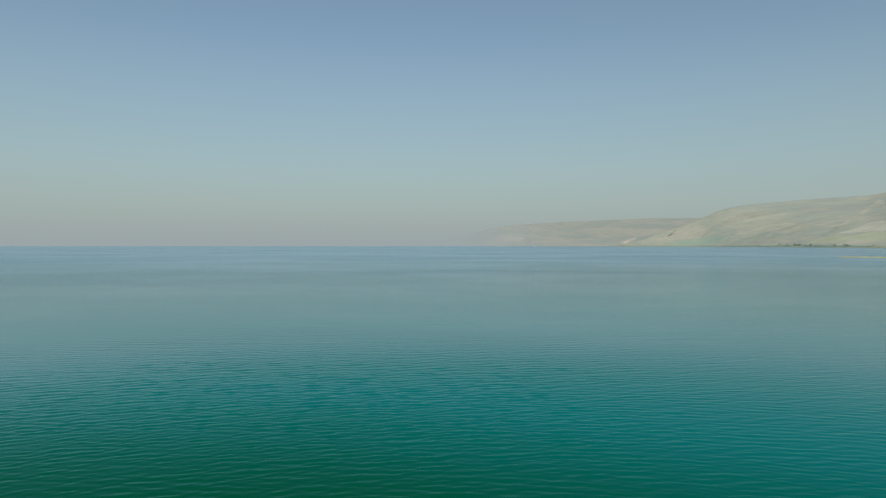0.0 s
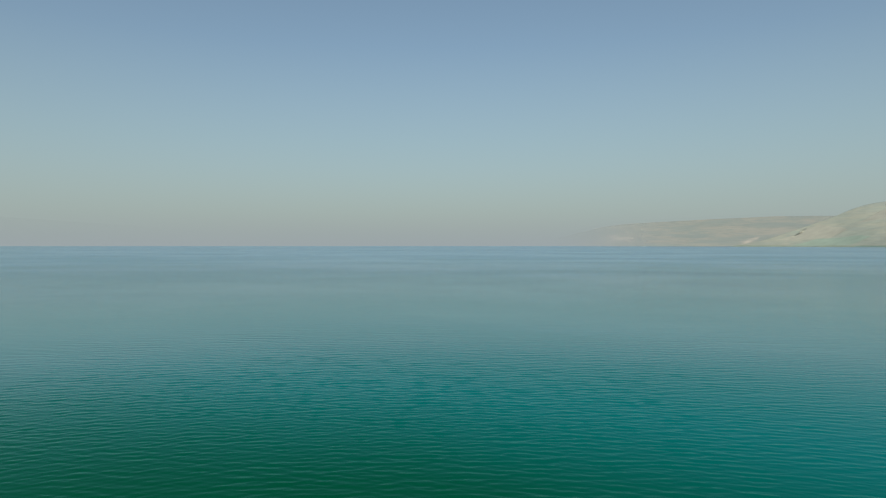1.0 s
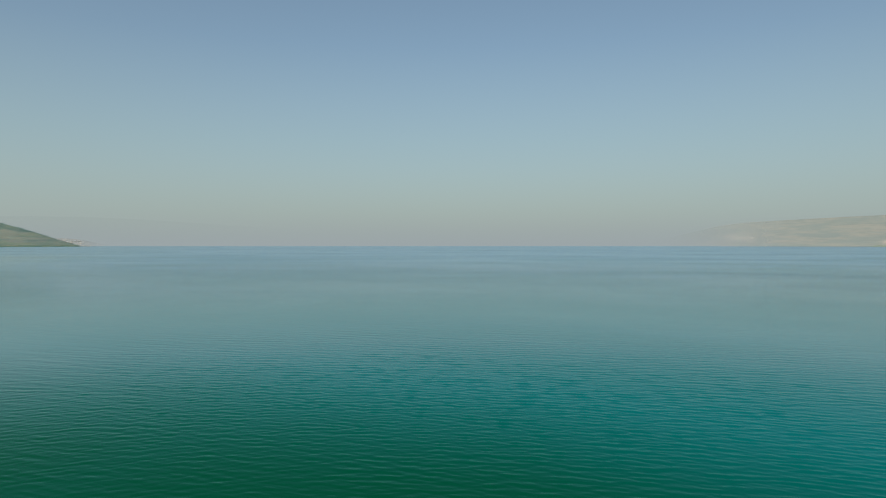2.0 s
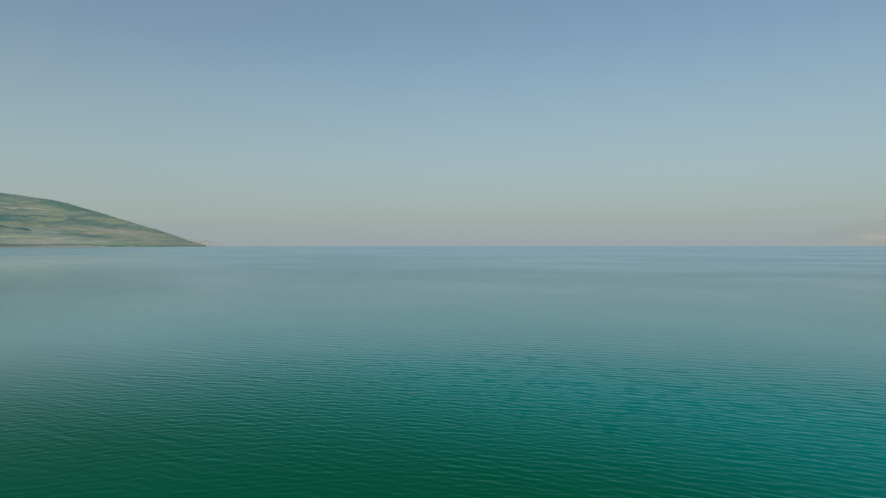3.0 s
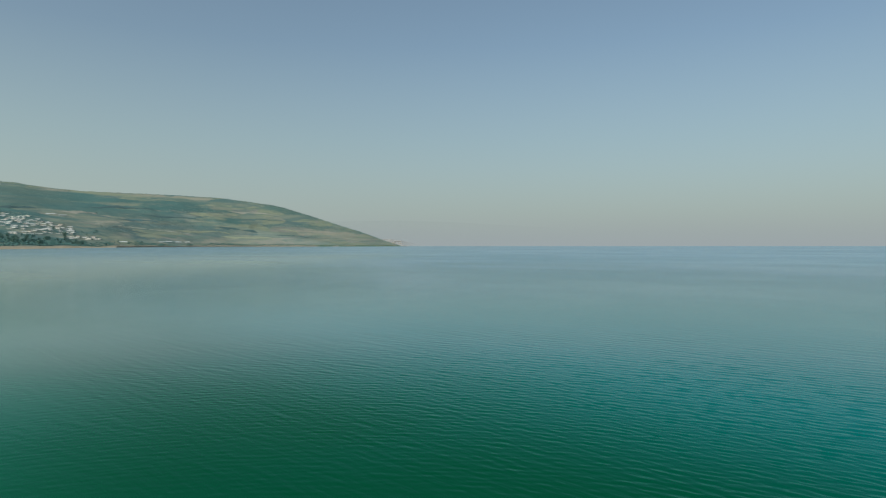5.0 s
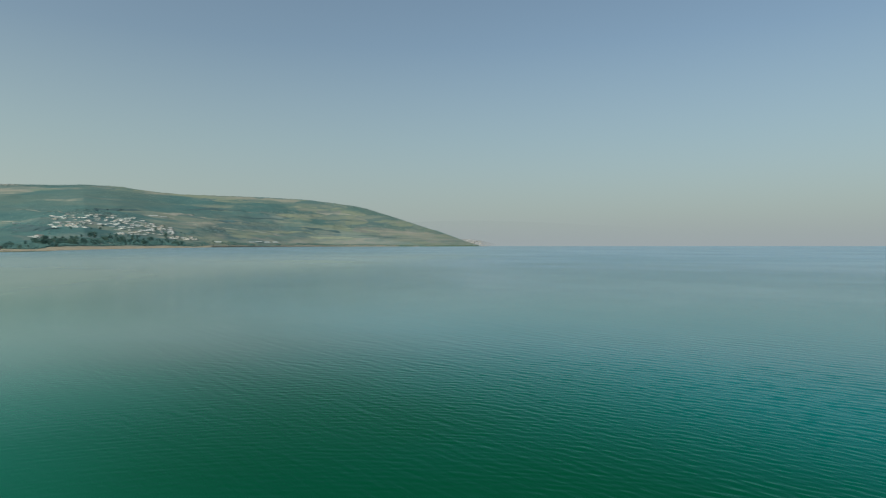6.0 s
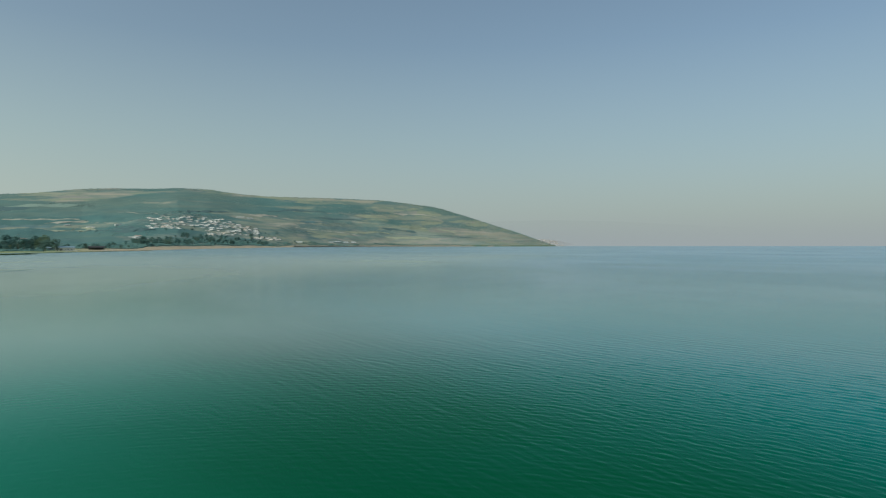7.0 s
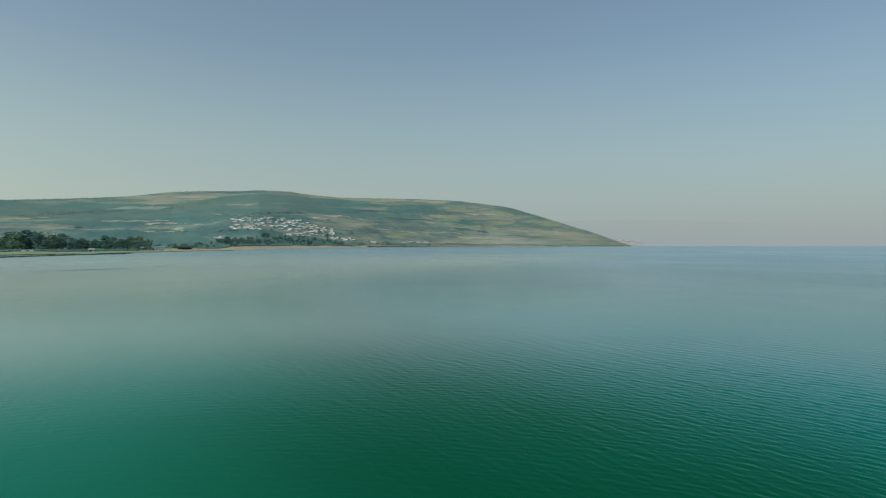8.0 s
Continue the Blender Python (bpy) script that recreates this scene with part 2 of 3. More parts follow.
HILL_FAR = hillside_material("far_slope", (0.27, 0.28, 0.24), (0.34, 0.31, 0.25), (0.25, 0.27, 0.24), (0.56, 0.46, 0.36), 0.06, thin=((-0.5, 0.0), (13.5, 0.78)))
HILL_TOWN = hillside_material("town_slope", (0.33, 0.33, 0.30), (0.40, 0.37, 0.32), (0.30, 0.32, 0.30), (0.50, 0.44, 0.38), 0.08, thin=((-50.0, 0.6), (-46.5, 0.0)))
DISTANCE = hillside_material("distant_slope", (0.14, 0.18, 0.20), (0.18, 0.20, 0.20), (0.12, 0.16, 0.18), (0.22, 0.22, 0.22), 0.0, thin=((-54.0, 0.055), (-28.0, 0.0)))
DARK_SHORE = painted("dark_shore_green", (0.08, 0.14, 0.06), 1.0, 0.25, 0.08)
SPIT = painted("spit_grass", (0.33, 0.36, 0.20), 1.0, 0.25, 0.08)
RIPPLE_TONE = painted("dark_ripple", (0.085, 0.15, 0.13), 0.6, 0.25, 0.2)
SAND = painted("pale_sand", (0.45, 0.45, 0.25), 1.0, 0.15, 0.05)
LEAVES = [leaf_material("dark_leaves", (0.064, 0.152, 0.138), (0.115, 0.208, 0.172)),
          leaf_material("grey_green_leaves", (0.075, 0.155, 0.125), (0.135, 0.215, 0.16)),
          leaf_material("light_leaves", (0.095, 0.165, 0.10), (0.16, 0.225, 0.13))]
SCRUB = leaf_material("hill_scrub", (0.17, 0.25, 0.235), (0.25, 0.33, 0.28))
BARK = painted("bark", (0.16, 0.12, 0.09), 0.95)
PLASTER = [painted("white_plaster", (0.86, 0.84, 0.78)), painted("cream_plaster", (0.84, 0.78, 0.68)), painted("stone_wall", (0.52, 0.46, 0.38))]
ROOFS = [painted("terracotta_tiles", (0.52, 0.38, 0.30)), painted("pale_flat_roof", (0.74, 0.71, 0.66)), painted("grey_sheet_roof", (0.55, 0.55, 0.54))]
BLUE = painted("blue_sheet_metal", (0.20, 0.29, 0.34), 0.5)
BROWN = painted("brown_sheet_metal", (0.075, 0.078, 0.075), 0.6)
GLASS = Nodes("window_glass", 0.1, 0.5).colour((0.03, 0.04, 0.05)).mat
PLASTIC = painted("greenhouse_film", (0.78, 0.80, 0.78), 0.4)


# ---- making meshes ----
TABLES = {}


def vnoise(x, y, seed):
    """Smooth noise over a plane, about -1 to 1."""
    if seed not in TABLES:
        TABLES[seed] = np.random.RandomState(seed).uniform(-1, 1, (128, 128))
    table = TABLES[seed]
    xi, yi = np.floor(x).astype(int), np.floor(y).astype(int)
    u, v = x - xi, y - yi
    u, v = u * u * (3 - 2 * u), v * v * (3 - 2 * v)
    g = lambda i, j: table[(xi + i) % 128, (yi + j) % 128]
    return (g(0, 0) * (1 - u) + g(1, 0) * u) * (1 - v) + (g(0, 1) * (1 - u) + g(1, 1) * u) * v


def fbm(x, y, seed, octaves=5, gain=0.5):
    total, amp = 0.0, 1.0
    for o in range(octaves):
        total = total + amp * vnoise(x * 2 ** o, y * 2 ** o, seed + o)
        amp *= gain
    return total


def mesh_of(name, verts, faces, material, smooth=True):
    """A mesh from arrays of places and of faces (all triangles or all quads)."""
    me = bpy.data.meshes.new(name)
    k = faces.shape[1]
    me.vertices.add(len(verts)), me.loops.add(faces.size), me.polygons.add(len(faces))
    me.vertices.foreach_set("co", np.ascontiguousarray(verts, dtype=np.float32).ravel())
    me.loops.foreach_set("vertex_index", np.ascontiguousarray(faces, dtype=np.int32).ravel())
    me.polygons.foreach_set("loop_start", np.arange(0, faces.size, k, dtype=np.int32))
    me.polygons.foreach_set("use_smooth", np.full(len(faces), smooth))
    me.materials.append(material)
    me.update(calc_edges=True)
    me.validate()
    return me


def sheet(x, y, z):
    """Places and quads of a grid given as arrays of rows and columns."""
    n, m = x.shape
    i = np.arange(n * m).reshape(n, m)
    quads = np.stack((i[:-1, :-1], i[:-1, 1:], i[1:, 1:], i[1:, :-1]), -1).reshape(-1, 4)
    return np.stack((x, y, z), -1).reshape(-1, 3), quads


def part(name, bm, material, parent=None, label=""):
    me = bpy.data.meshes.new(name)
    bm.to_mesh(me)
    bm.free()
    me.materials.append(material)
    ob = new(name, me)
    ob.parent = parent
    return tagged(ob, label)


def box(bm, cx, cy, z0, sx, sy, sz, taper=1.0):
    vs = [bm.verts.new((cx + a * sx / 2 * f, cy + b * sy / 2 * f, z)) for z, f in ((z0, 1), (z0 + sz, taper))
          for a, b in ((-1, -1), (1, -1), (1, 1), (-1, 1))]
    for q in ((3, 2, 1, 0), (4, 5, 6, 7), (0, 1, 5, 4), (1, 2, 6, 5), (2, 3, 7, 6), (3, 0, 4, 7)):
        bm.faces.new([vs[i] for i in q])
    return bm


# ---- the lake ----
WAVE = np.random.RandomState(5)


def lake():
    az = np.concatenate((np.linspace(-180, -104, 16)[:-1], np.linspace(-104, 38, 860), np.linspace(38, 180, 24)[1:]))
    r = np.concatenate(([0.0, 6, 12, 18], np.arange(23, 58, 0.08), np.arange(58, 84, 0.11), np.arange(84, 112, 0.22), np.arange(112, 150, 0.5), np.geomspace(152, 420, 24), np.geomspace(440, 60000, 40)))
    A, R = np.meshgrid(np.radians(az), r)
    x, y = R * np.sin(A) + 0.3 * np.clip(1 - R / 6, 0, 1), R * np.cos(A)
    z = np.zeros_like(x)
    # a light breeze: short waves, their crests long and uneven
    for i in range(68):
        length = 0.30 * 1.03 ** i
        way = radians(WAVE.normal(CREST, min(24, 14 / length)))
        k = 2 * math.pi / length
        run = x * math.sin(way) + y * math.cos(way)
        if i % 5 in (1, 3) and length < 1:
            run = np.hypot(x - WAVE.normal(4, 8), y + 8 - WAVE.normal(0, 8))
        phase = k * run + WAVE.uniform(0, 6.28) + 1.5 * vnoise(x / (length * 8), y / (length * 8), 40 + i)
        seen = np.clip((72 * length ** 0.5 - R) / (22 * length ** 0.5), 0, 1)
        share = math.exp(-(math.log(length / 0.52) / (0.45 if length < 0.52 else 0.75)) ** 2)
        z += seen * 0.0046 * share * length * (np.sin(phase) + 0.25 * np.sin(2 * phase + 1.6))
    gust = np.clip(0.8 + 0.5 * fbm(x / 35, y / 35, 7, 3), 0.2, 1.5)
    lee = 0.30 + 0.70 / (1 + np.exp(np.clip(-(y + 0.25 * x - 19) / 8, -60, 60)))
    z *= gust * lee
    v, f = sheet(x, y, z)
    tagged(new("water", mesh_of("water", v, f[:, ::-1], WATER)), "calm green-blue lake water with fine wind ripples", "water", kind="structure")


CREST = -8.0
lake()


# ---- the land round the lake ----
def curve(az, rows, col, blur):
    """A column of the land's rows at the bearings az, rounded off over some degrees."""
    total = 0.0
    for d, w in ((-1.0, 0.12), (-0.6, 0.2), (-0.25, 0.18), (0.25, 0.18), (0.6, 0.2), (1.0, 0.12)):
        total = total + w * np.interp(np.asarray(az) + d * blur, rows[:, 0], rows[:, col])
    return total


class Land:
    """Slopes between a shoreline and a ridge, both given by bearing: (bearing, shore range, ridge range, the ridge's rise over the eye)."""

    def __init__(self, rows, power, rough, seed):
        self.rows, self.power, self.rough, self.seed = np.array(rows), power, rough, seed

    def height(self, az, r):
        az, r = np.asarray(az, float), np.asarray(r, float)
        shore = curve(az, self.rows, 1, 3.0) 
        ridge, rise = curve(az, self.rows, 2, 3.0), curve(az, self.rows, 3, 0.7)
        top = ridge * rise + np.where(rise > -0.002, EYE[2], 0)
        power = self.power + 0.7 * np.clip((-82 - az) / 7, 0, 1) if self.power == 1.5 else self.power
        s = (r - shore) / np.maximum(ridge - shore, 60)
        x, y = r * np.sin(np.radians(az)), r * np.cos(np.radians(az))
        up_s = np.clip(s, 0, 1)
        z = np.where(s > 0, 1.6 * (1 - np.exp(-np.maximum(r - shore, 0) / 30)), (r - shore) * 0.03)
        z = z + 0.9 * np.exp(-np.abs(r - shore) / 80) * fbm(x / 55, y / 55, self.seed + 30, 3)
        z = z + top * up_s ** power * np.where(s > 1, np.maximum(1 - (s - 1) * 1.5, -0.1), 1)
        bend = 4 * up_s * (1 - up_s)
        gully = np.radians(az) * 4000
        z += self.rough * bend * np.clip(top / 150, 0, 1) * (0.45 * fbm((gully + 2.2 * z) / 520, (r + z) / 700, self.seed, 3) + 0.6 * fbm(gully / 900, r / 170, self.seed + 5, 4) + 0.25 * fbm(x / 130, y / 130, self.seed + 9, 4))
        z += np.clip(top / 150, 0, 1) * (0.25 * up_s) * self.rough * 0.18 * fbm(x / 45, y / 45, self.seed + 20, 3)
        return z

    def place(self, az, r, sink=0.0):
        return bearing(az, r, float(self.height(az, r)) - sink)

    def at_rise(self, az, rise):
        """The range at which the slope first stands that far over the eye."""
        r = np.linspace(curve(az, self.rows, 1, 3.0), curve(az, self.rows, 2, 3.0), 160)
        up = (self.height(np.full_like(r, az), r) - EYE[2]) / r
        return float(r[np.argmax(up >= rise)])

    def build(self, name, material, label, az, steps, back=1.06):
        t = np.linspace(0, 1, steps) ** 1.25
        A, T = np.meshgrid(az, t)
        shore, ridge = curve(A, self.rows, 1, 3.0), curve(A, self.rows, 2, 3.0)
        R = (shore - 60) + T * (ridge * back - shore + 60)
        z = self.height(A, R)
        v, f = sheet(R * np.sin(np.radians(A)), R * np.cos(np.radians(A)), z)
        return tagged(new(name, mesh_of(name, v, f[:, ::-1], material)), label, "hillside", kind="structure")


WEST = Land([(-180, 900, 3000, 0.01), (-140, 850, 3600, 0.03), (-115, 800, 4300, 0.05), (-100.9, 823, 4500, 0.0585), (-97.3, 841, 4500, 0.0622),
             (-93.4, 930, 4500, 0.0674), (-91.5, 985, 4500, 0.0709), (-89.6, 1030, 4550, 0.0762), (-87.2, 1090, 4600, 0.0792),
             (-84.7, 1174, 4600, 0.0805), (-81.7, 1500, 4600, 0.0832), (-79.4, 1800, 4600, 0.0823), (-77.3, 2000, 4600, 0.0772),
             (-75.1, 2249, 4600, 0.0743), (-70, 3100, 4650, 0.0733), (-64.8, 3800, 4700, 0.0708), (-62.2, 4000, 4700, 0.0652),
             (-59.7, 4100, 4700, 0.0596), (-57.1, 4150, 4700, 0.0459), (-54.4, 4200, 4650, 0.0305), (-52.2, 4230, 4600, 0.0188),
             (-50.2, 4260, 4550, 0.0056), (-49.2, 4300, 4500, 0.0004), (-48.6, 4400, 4500, -0.0030), (-48.2, 4500, 4560, -0.0060)], 1.5, 22.0, 11)
EAST = Land([(15.3, 4200, 4300, -0.003), (17.8, 4150, 4350, 0.006), (20.3, 4050, 4350, 0.022), (22.4, 3950, 4350, 0.036), (23.5, 3800, 4350, 0.0451),
             (24.4, 3700, 4350, 0.0523), (26.1, 3500, 4350, 0.0572), (29.3, 3000, 4400, 0.061), (31.3, 2700, 4500, 0.063), (33.1, 2500, 4500, 0.064),
             (34.9, 2400, 4500, 0.0649), (35.6, 2350, 4500, 0.0696), (40.3, 2000, 4500, 0.075), (70, 1300, 4200, 0.06), (120, 900, 3500, 0.02),
             (180, 900, 3000, 0.01)], 1.35, 13.0, 31)
FAR = Land([(-6, 4640, 4700, -0.001), (-2, 4600, 4800, 0.0035), (1, 4580, 4850, 0.0100), (3.0, 4560, 4850, 0.0190), (5.0, 4555, 4850, 0.0275), (6.7, 4550, 4850, 0.0315),
            (8.8, 4520, 4850, 0.0335), (13.8, 4480, 4850, 0.0372), (18.6, 4450, 4850, 0.0400), (22.4, 4450, 4850, 0.0392), (28.3, 4450, 4850, 0.038)], 0.9, 7.0, 51)
BEYOND = Land([(-53, 4600, 4850, 0.004), (-50.4, 4600, 4850, 0.009), (-49.2, 4600, 4850, 0.0080), (-48.2, 4620, 4850, 0.0045), (-46.8, 4700, 4850, -0.001)], 0.8, 4.0, 71)
DISTANT = Land([(-58, 4880, 4960, 0.034), (-53, 4880, 4960, 0.0375), (-49, 4880, 4960, 0.0385), (-44, 4880, 4960, 0.036), (-38, 4880, 4960, 0.030), (-30, 4880, 4960, 0.022),
                (-20, 4880, 4960, 0.012)], 0.8, 5.0, 81)
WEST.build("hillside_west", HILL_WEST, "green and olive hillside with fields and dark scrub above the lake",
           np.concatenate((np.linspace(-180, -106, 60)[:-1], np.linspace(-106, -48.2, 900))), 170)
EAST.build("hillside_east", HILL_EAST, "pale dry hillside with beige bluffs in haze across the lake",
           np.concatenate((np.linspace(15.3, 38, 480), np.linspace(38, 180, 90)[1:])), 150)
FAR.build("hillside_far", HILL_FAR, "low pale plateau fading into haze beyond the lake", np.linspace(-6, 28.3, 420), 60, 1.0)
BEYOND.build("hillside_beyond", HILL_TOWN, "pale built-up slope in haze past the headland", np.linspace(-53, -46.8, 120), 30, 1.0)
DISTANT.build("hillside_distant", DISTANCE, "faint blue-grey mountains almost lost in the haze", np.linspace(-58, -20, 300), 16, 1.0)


# ---- low strips of land, and dark strips painted for waterlines and ripple streaks ----
def strip(name, ends, width, rise, material, label, category, seed, land=None):
    """A long, low, uneven bank from one bearing and range to another, tapered at its ends; along a land's shore, the ranges count from that shore."""
    (a0, r0), (a1, r1) = ends
    n, m = 90, 9
    t, u = np.meshgrid(np.linspace(0, 1, n), np.linspace(-1, 1, m), indexing="ij")
    half = width / 2 * np.sin(np.pi * np.clip(t, 0.01, 0.99)) ** 0.5 * (1 + 0.45 * fbm(t * 9, t * 0, seed, 3))
    az = np.radians(a0 + (a1 - a0) * t)
    r = r0 + (r1 - r0) * t + u * half + width * 0.25 * vnoise(t * 4, t * 0 + 3.3, seed)
    if land:
        r = r + curve(np.degrees(az), land.rows, 1, 3.0)
    z = -0.12 + (rise + 0.12) * (1 - np.abs(u) ** 2.2) * (1 + 0.5 * fbm(t * 60, u * 4, seed + 3, 3))
    z[:, 0], z[:, -1] = -0.4, -0.4
    v, f = sheet(r * np.sin(az), r * np.cos(az), z)
    ob = new(name, mesh_of(name, v, f, material))
    return tagged(ob, label, category, kind="structure")


strip("sand_bar", ((32.7, 596), (41.3, 560)), 26, 0.7, SAND, "narrow yellow sand bar standing out of the lake", "sand bar", 91)
strip("grass_spit", ((-106, 500), (-92.0, 790)), 9, 0.5, SPIT, "thin pale-green grassy spit along the shallow shore", "spit", 92)
strip("grass_spit", ((-108, 640), (-95.5, 800)), 9, 0.5, SPIT, "thin pale-green grassy spit along the shallow shore", "spit", 93)
strip("reed_line", ((-106, 484), (-92.4, 776)), 4, 0.7, DARK_SHORE, "thin dark strip for the shaded edge of the shallow water", "reeds", 97)
strip("reed_line", ((-108, 612), (-96.5, 770)), 4, 0.6, DARK_SHORE, "thin dark strip for the shaded edge of the shallow water", "reeds", 101)
EARTH = painted("shore_earth", (0.37, 0.30, 0.21), 1.0, 0.25, 0.02)
strip("earth_bank", ((-72.5, -6), (-53.0, -6)), 22, 4.4, EARTH, "low brown earth bank along the foot of the headland", "bank", 105, WEST)
strip("scrub_bank", ((-57.5, -2), (-48.9, -2)), 22, 4.2, DARK_SHORE, "low dark overgrown bank at the tip of the headland", "bank", 106, WEST)
strip("reed_line", ((-95.0, 770), (-84.0, 1175)), 4, 0.5, DARK_SHORE, "thin dark strip for the shaded edge of the shallow water", "reeds", 102)
strip("weed_line", ((-96.8, 283), (-92.2, 298)), 16, 0.05, RIPPLE_TONE, "dark strip standing in for a ripple streak on the calm water", "weed", 94)
strip("weed_line", ((-99.2, 279), (-95.6, 288)), 4, 0.05, RIPPLE_TONE, "dark strip standing in for a ripple streak on the calm water", "weed", 98)
strip("weed_line", ((-90.6, 316), (-87.5, 321)), 3, 0.05, RIPPLE_TONE, "dark strip standing in for a ripple streak on the calm water", "weed", 95)
strip("weed_line", ((-69.5, 830), (-66.8, 850)), 7, 0.06, RIPPLE_TONE, "dark strip standing in for a ripple streak on the calm water", "weed", 96)


def track(name, land, course, width, material, label, category, seed):
    """A strip laid on a slope along (bearing, range) points, a little proud of the ground, its edges uneven."""
    b = np.array(course)
    t = np.linspace(0, len(b) - 1, 24 * len(b))
    az, r = np.interp(t, np.arange(len(b)), b[:, 0]), np.interp(t, np.arange(len(b)), b[:, 1])
    r = r + width * 0.6 * vnoise(t * 0.7, t * 0, seed)
    u = np.linspace(-0.5, 0.5, 4)
    A, U = np.meshgrid(az, u, indexing="ij")
    R = r[:, None] + U * width * (1 + 0.35 * vnoise(t * 6.3, t * 0 + 0.4, seed + 1))[:, None]
    z = land.height(A, R) + 0.45
    v, f = sheet(R * np.sin(np.radians(A)), R * np.cos(np.radians(A)), z)
    return tagged(new(name, mesh_of(name, v, f, material)), label, category, kind="structure")


def along(land, a0, rise0, a1, rise1, n=6):
    """A course over a slope between two bearings, from one height of view to another."""
    return [(a0 + (a1 - a0) * i / n, land.at_rise(a0 + (a1 - a0) * i / n, rise0 + (rise1 - rise0) * i / n)) for i in range(n + 1)]


PALE_EARTH = painted("pale_earth", (0.335, 0.345, 0.27), 1.0, 0.2, 0.05)
for i, (a0, r0, a1, r1, w) in enumerate(((-94.2, 0.0325, -89.2, 0.0335, 14), (-89.8, 0.0315, -86.0, 0.0290, 10), (-77.4, 0.0420, -75.4, 0.0395, 22),
                                         (-72.4, 0.0265, -67.0, 0.0160, 16), (-74.0, 0.0300, -70.5, 0.0330, 14), (-86.5, 0.0455, -82.5, 0.0440, 14))):
    track("track", WEST, along(WEST, a0, r0, a1, r1), w, PALE_EARTH, "pale earth track across the green slope", "track", 120 + i)


def field(land, a0, a1, low0, low1, deep, material, label, seed):
    """A cropped or wooded plot on a slope between two bearings: its lower edge runs from one height of view to another."""
    n, m = 26, 7
    U, V = np.meshgrid(np.linspace(0, 1, n), np.linspace(0, 1, m), indexing="ij")
    u = U[:, 0]
    az = a0 + (a1 - a0) * u
    body = np.clip(np.sin(np.pi * np.clip(u, 0.02, 0.98)) * 4.0, 0, 1) * (0.62 + 0.25 * vnoise(u * 4, u * 0, seed))
    low = low0 + (low1 - low0) * u + 0.0006 * vnoise(u * 5, u * 0 + 2.2, seed + 1)
    near = np.array([land.at_rise(a, b) for a, b in zip(az, low)])
    far = np.array([land.at_rise(a, b + deep * w) for a, b, w in zip(az, low, body)])
    near, far = [np.convolve(np.pad(e, 2, "edge"), np.ones(5) / 5, "valid") for e in (near, far)]
    R = near[:, None] + V * np.maximum(far - near, 8)[:, None]
    A = az[:, None] + (V - 0.5) * 1.3
    z = land.height(A, R) + 1.3 * np.clip(8 * V * (1 - V) + 0.1, 0, 1) - 0.1
    v, f = sheet(R * np.sin(np.radians(A)), R * np.cos(np.radians(A)), z)
    return tagged(new("field", mesh_of("field", v, f, material)), label, "field", kind="structure")


CROPS = [(painted("wooded_plot", (0.105, 0.18, 0.172), 1.0, 0.3, 0.03), "dark teal wooded plot on the slope"),
         (painted("yellow_green_crop", (0.30, 0.325, 0.22), 1.0, 0.25, 0.03), "yellow-green cropped field on the slope"),
         (painted("bare_field", (0.355, 0.345, 0.28), 1.0, 0.25, 0.03), "pale brown bare field on the slope"),
         (painted("grey_green_crop", (0.22, 0.30, 0.24), 1.0, 0.2, 0.03), "grey-green field on the slope")]
for i, (a0, a1, low0, low1, deep, crop) in enumerate((
        (-73.4, -70.8, 0.0235, 0.0165, 0.0060, 0), (-67.6, -64.2, 0.0180, 0.0165, 0.0080, 1), (-71.9, -69.8, 0.0345, 0.0325, 0.0055, 0), (-75.9, -74.3, 0.0430, 0.0440, 0.0035, 2),
        (-66.6, -64.2, 0.0435, 0.0440, 0.0045, 1), (-64.5, -62.0, 0.0230, 0.0185, 0.0080, 0), (-70.0, -66.8, 0.0400, 0.0370, 0.0065, 0), (-74.2, -70.0, 0.0500, 0.0500, 0.0080, 0),
        (-87.6, -84.2, 0.0175, 0.0170, 0.0120, 0), (-90.6, -88.5, 0.0180, 0.0190, 0.0070, 1), (-91.0, -89.2, 0.0280, 0.0285, 0.0060, 2), (-100.8, -98.2, 0.0325, 0.0340, 0.0040, 1),
        (-61.5, -58.4, 0.0260, 0.0200, 0.0050, 1), (-60.0, -56.8, 0.0135, 0.0105, 0.0050, 0), (-62.5, -59.0, 0.0370, 0.0350, 0.0060, 0), (-69.0, -65.4, 0.0110, 0.0100, 0.0050, 3),
        (-64.0, -60.5, 0.0095, 0.0090, 0.0060, 1), (-67.0, -63.5, 0.0300, 0.0270, 0.0050, 3), (-58.0, -55.2, 0.0210, 0.0170, 0.0050, 2), (-63.4, -60.0, 0.0480, 0.0450, 0.0050, 2),
        (-97.5, -93.0, 0.0420, 0.0460, 0.0070, 0), (-93.5, -89.5, 0.0500, 0.0510, 0.0060, 3), (-96.0, -91.5, 0.0220, 0.0230, 0.0060, 0), (-82.0, -78.5, 0.0480, 0.0470, 0.0080, 0))):
    field(WEST, a0, a1, low0, low1, deep, CROPS[crop][0], CROPS[crop][1], 150 + 3 * i)
BLUFF = painted("peach_bluff", (0.465, 0.435, 0.345), 1.0, 0.3, 0.02)
for i, (a0, a1, low0, low1, deep) in enumerate(((24.6, 27.2, 0.032, 0.040, 0.012), (30.1, 31.8, 0.046, 0.048, 0.006), (32.4, 35.0, 0.018, 0.046, 0.024), (33.0, 37.3, 0.016, 0.022, 0.012))):
    field(EAST, a0, a1, low0, low1, deep, BLUFF, "pale peach bluff on the dry hillside", 240 + 3 * i)
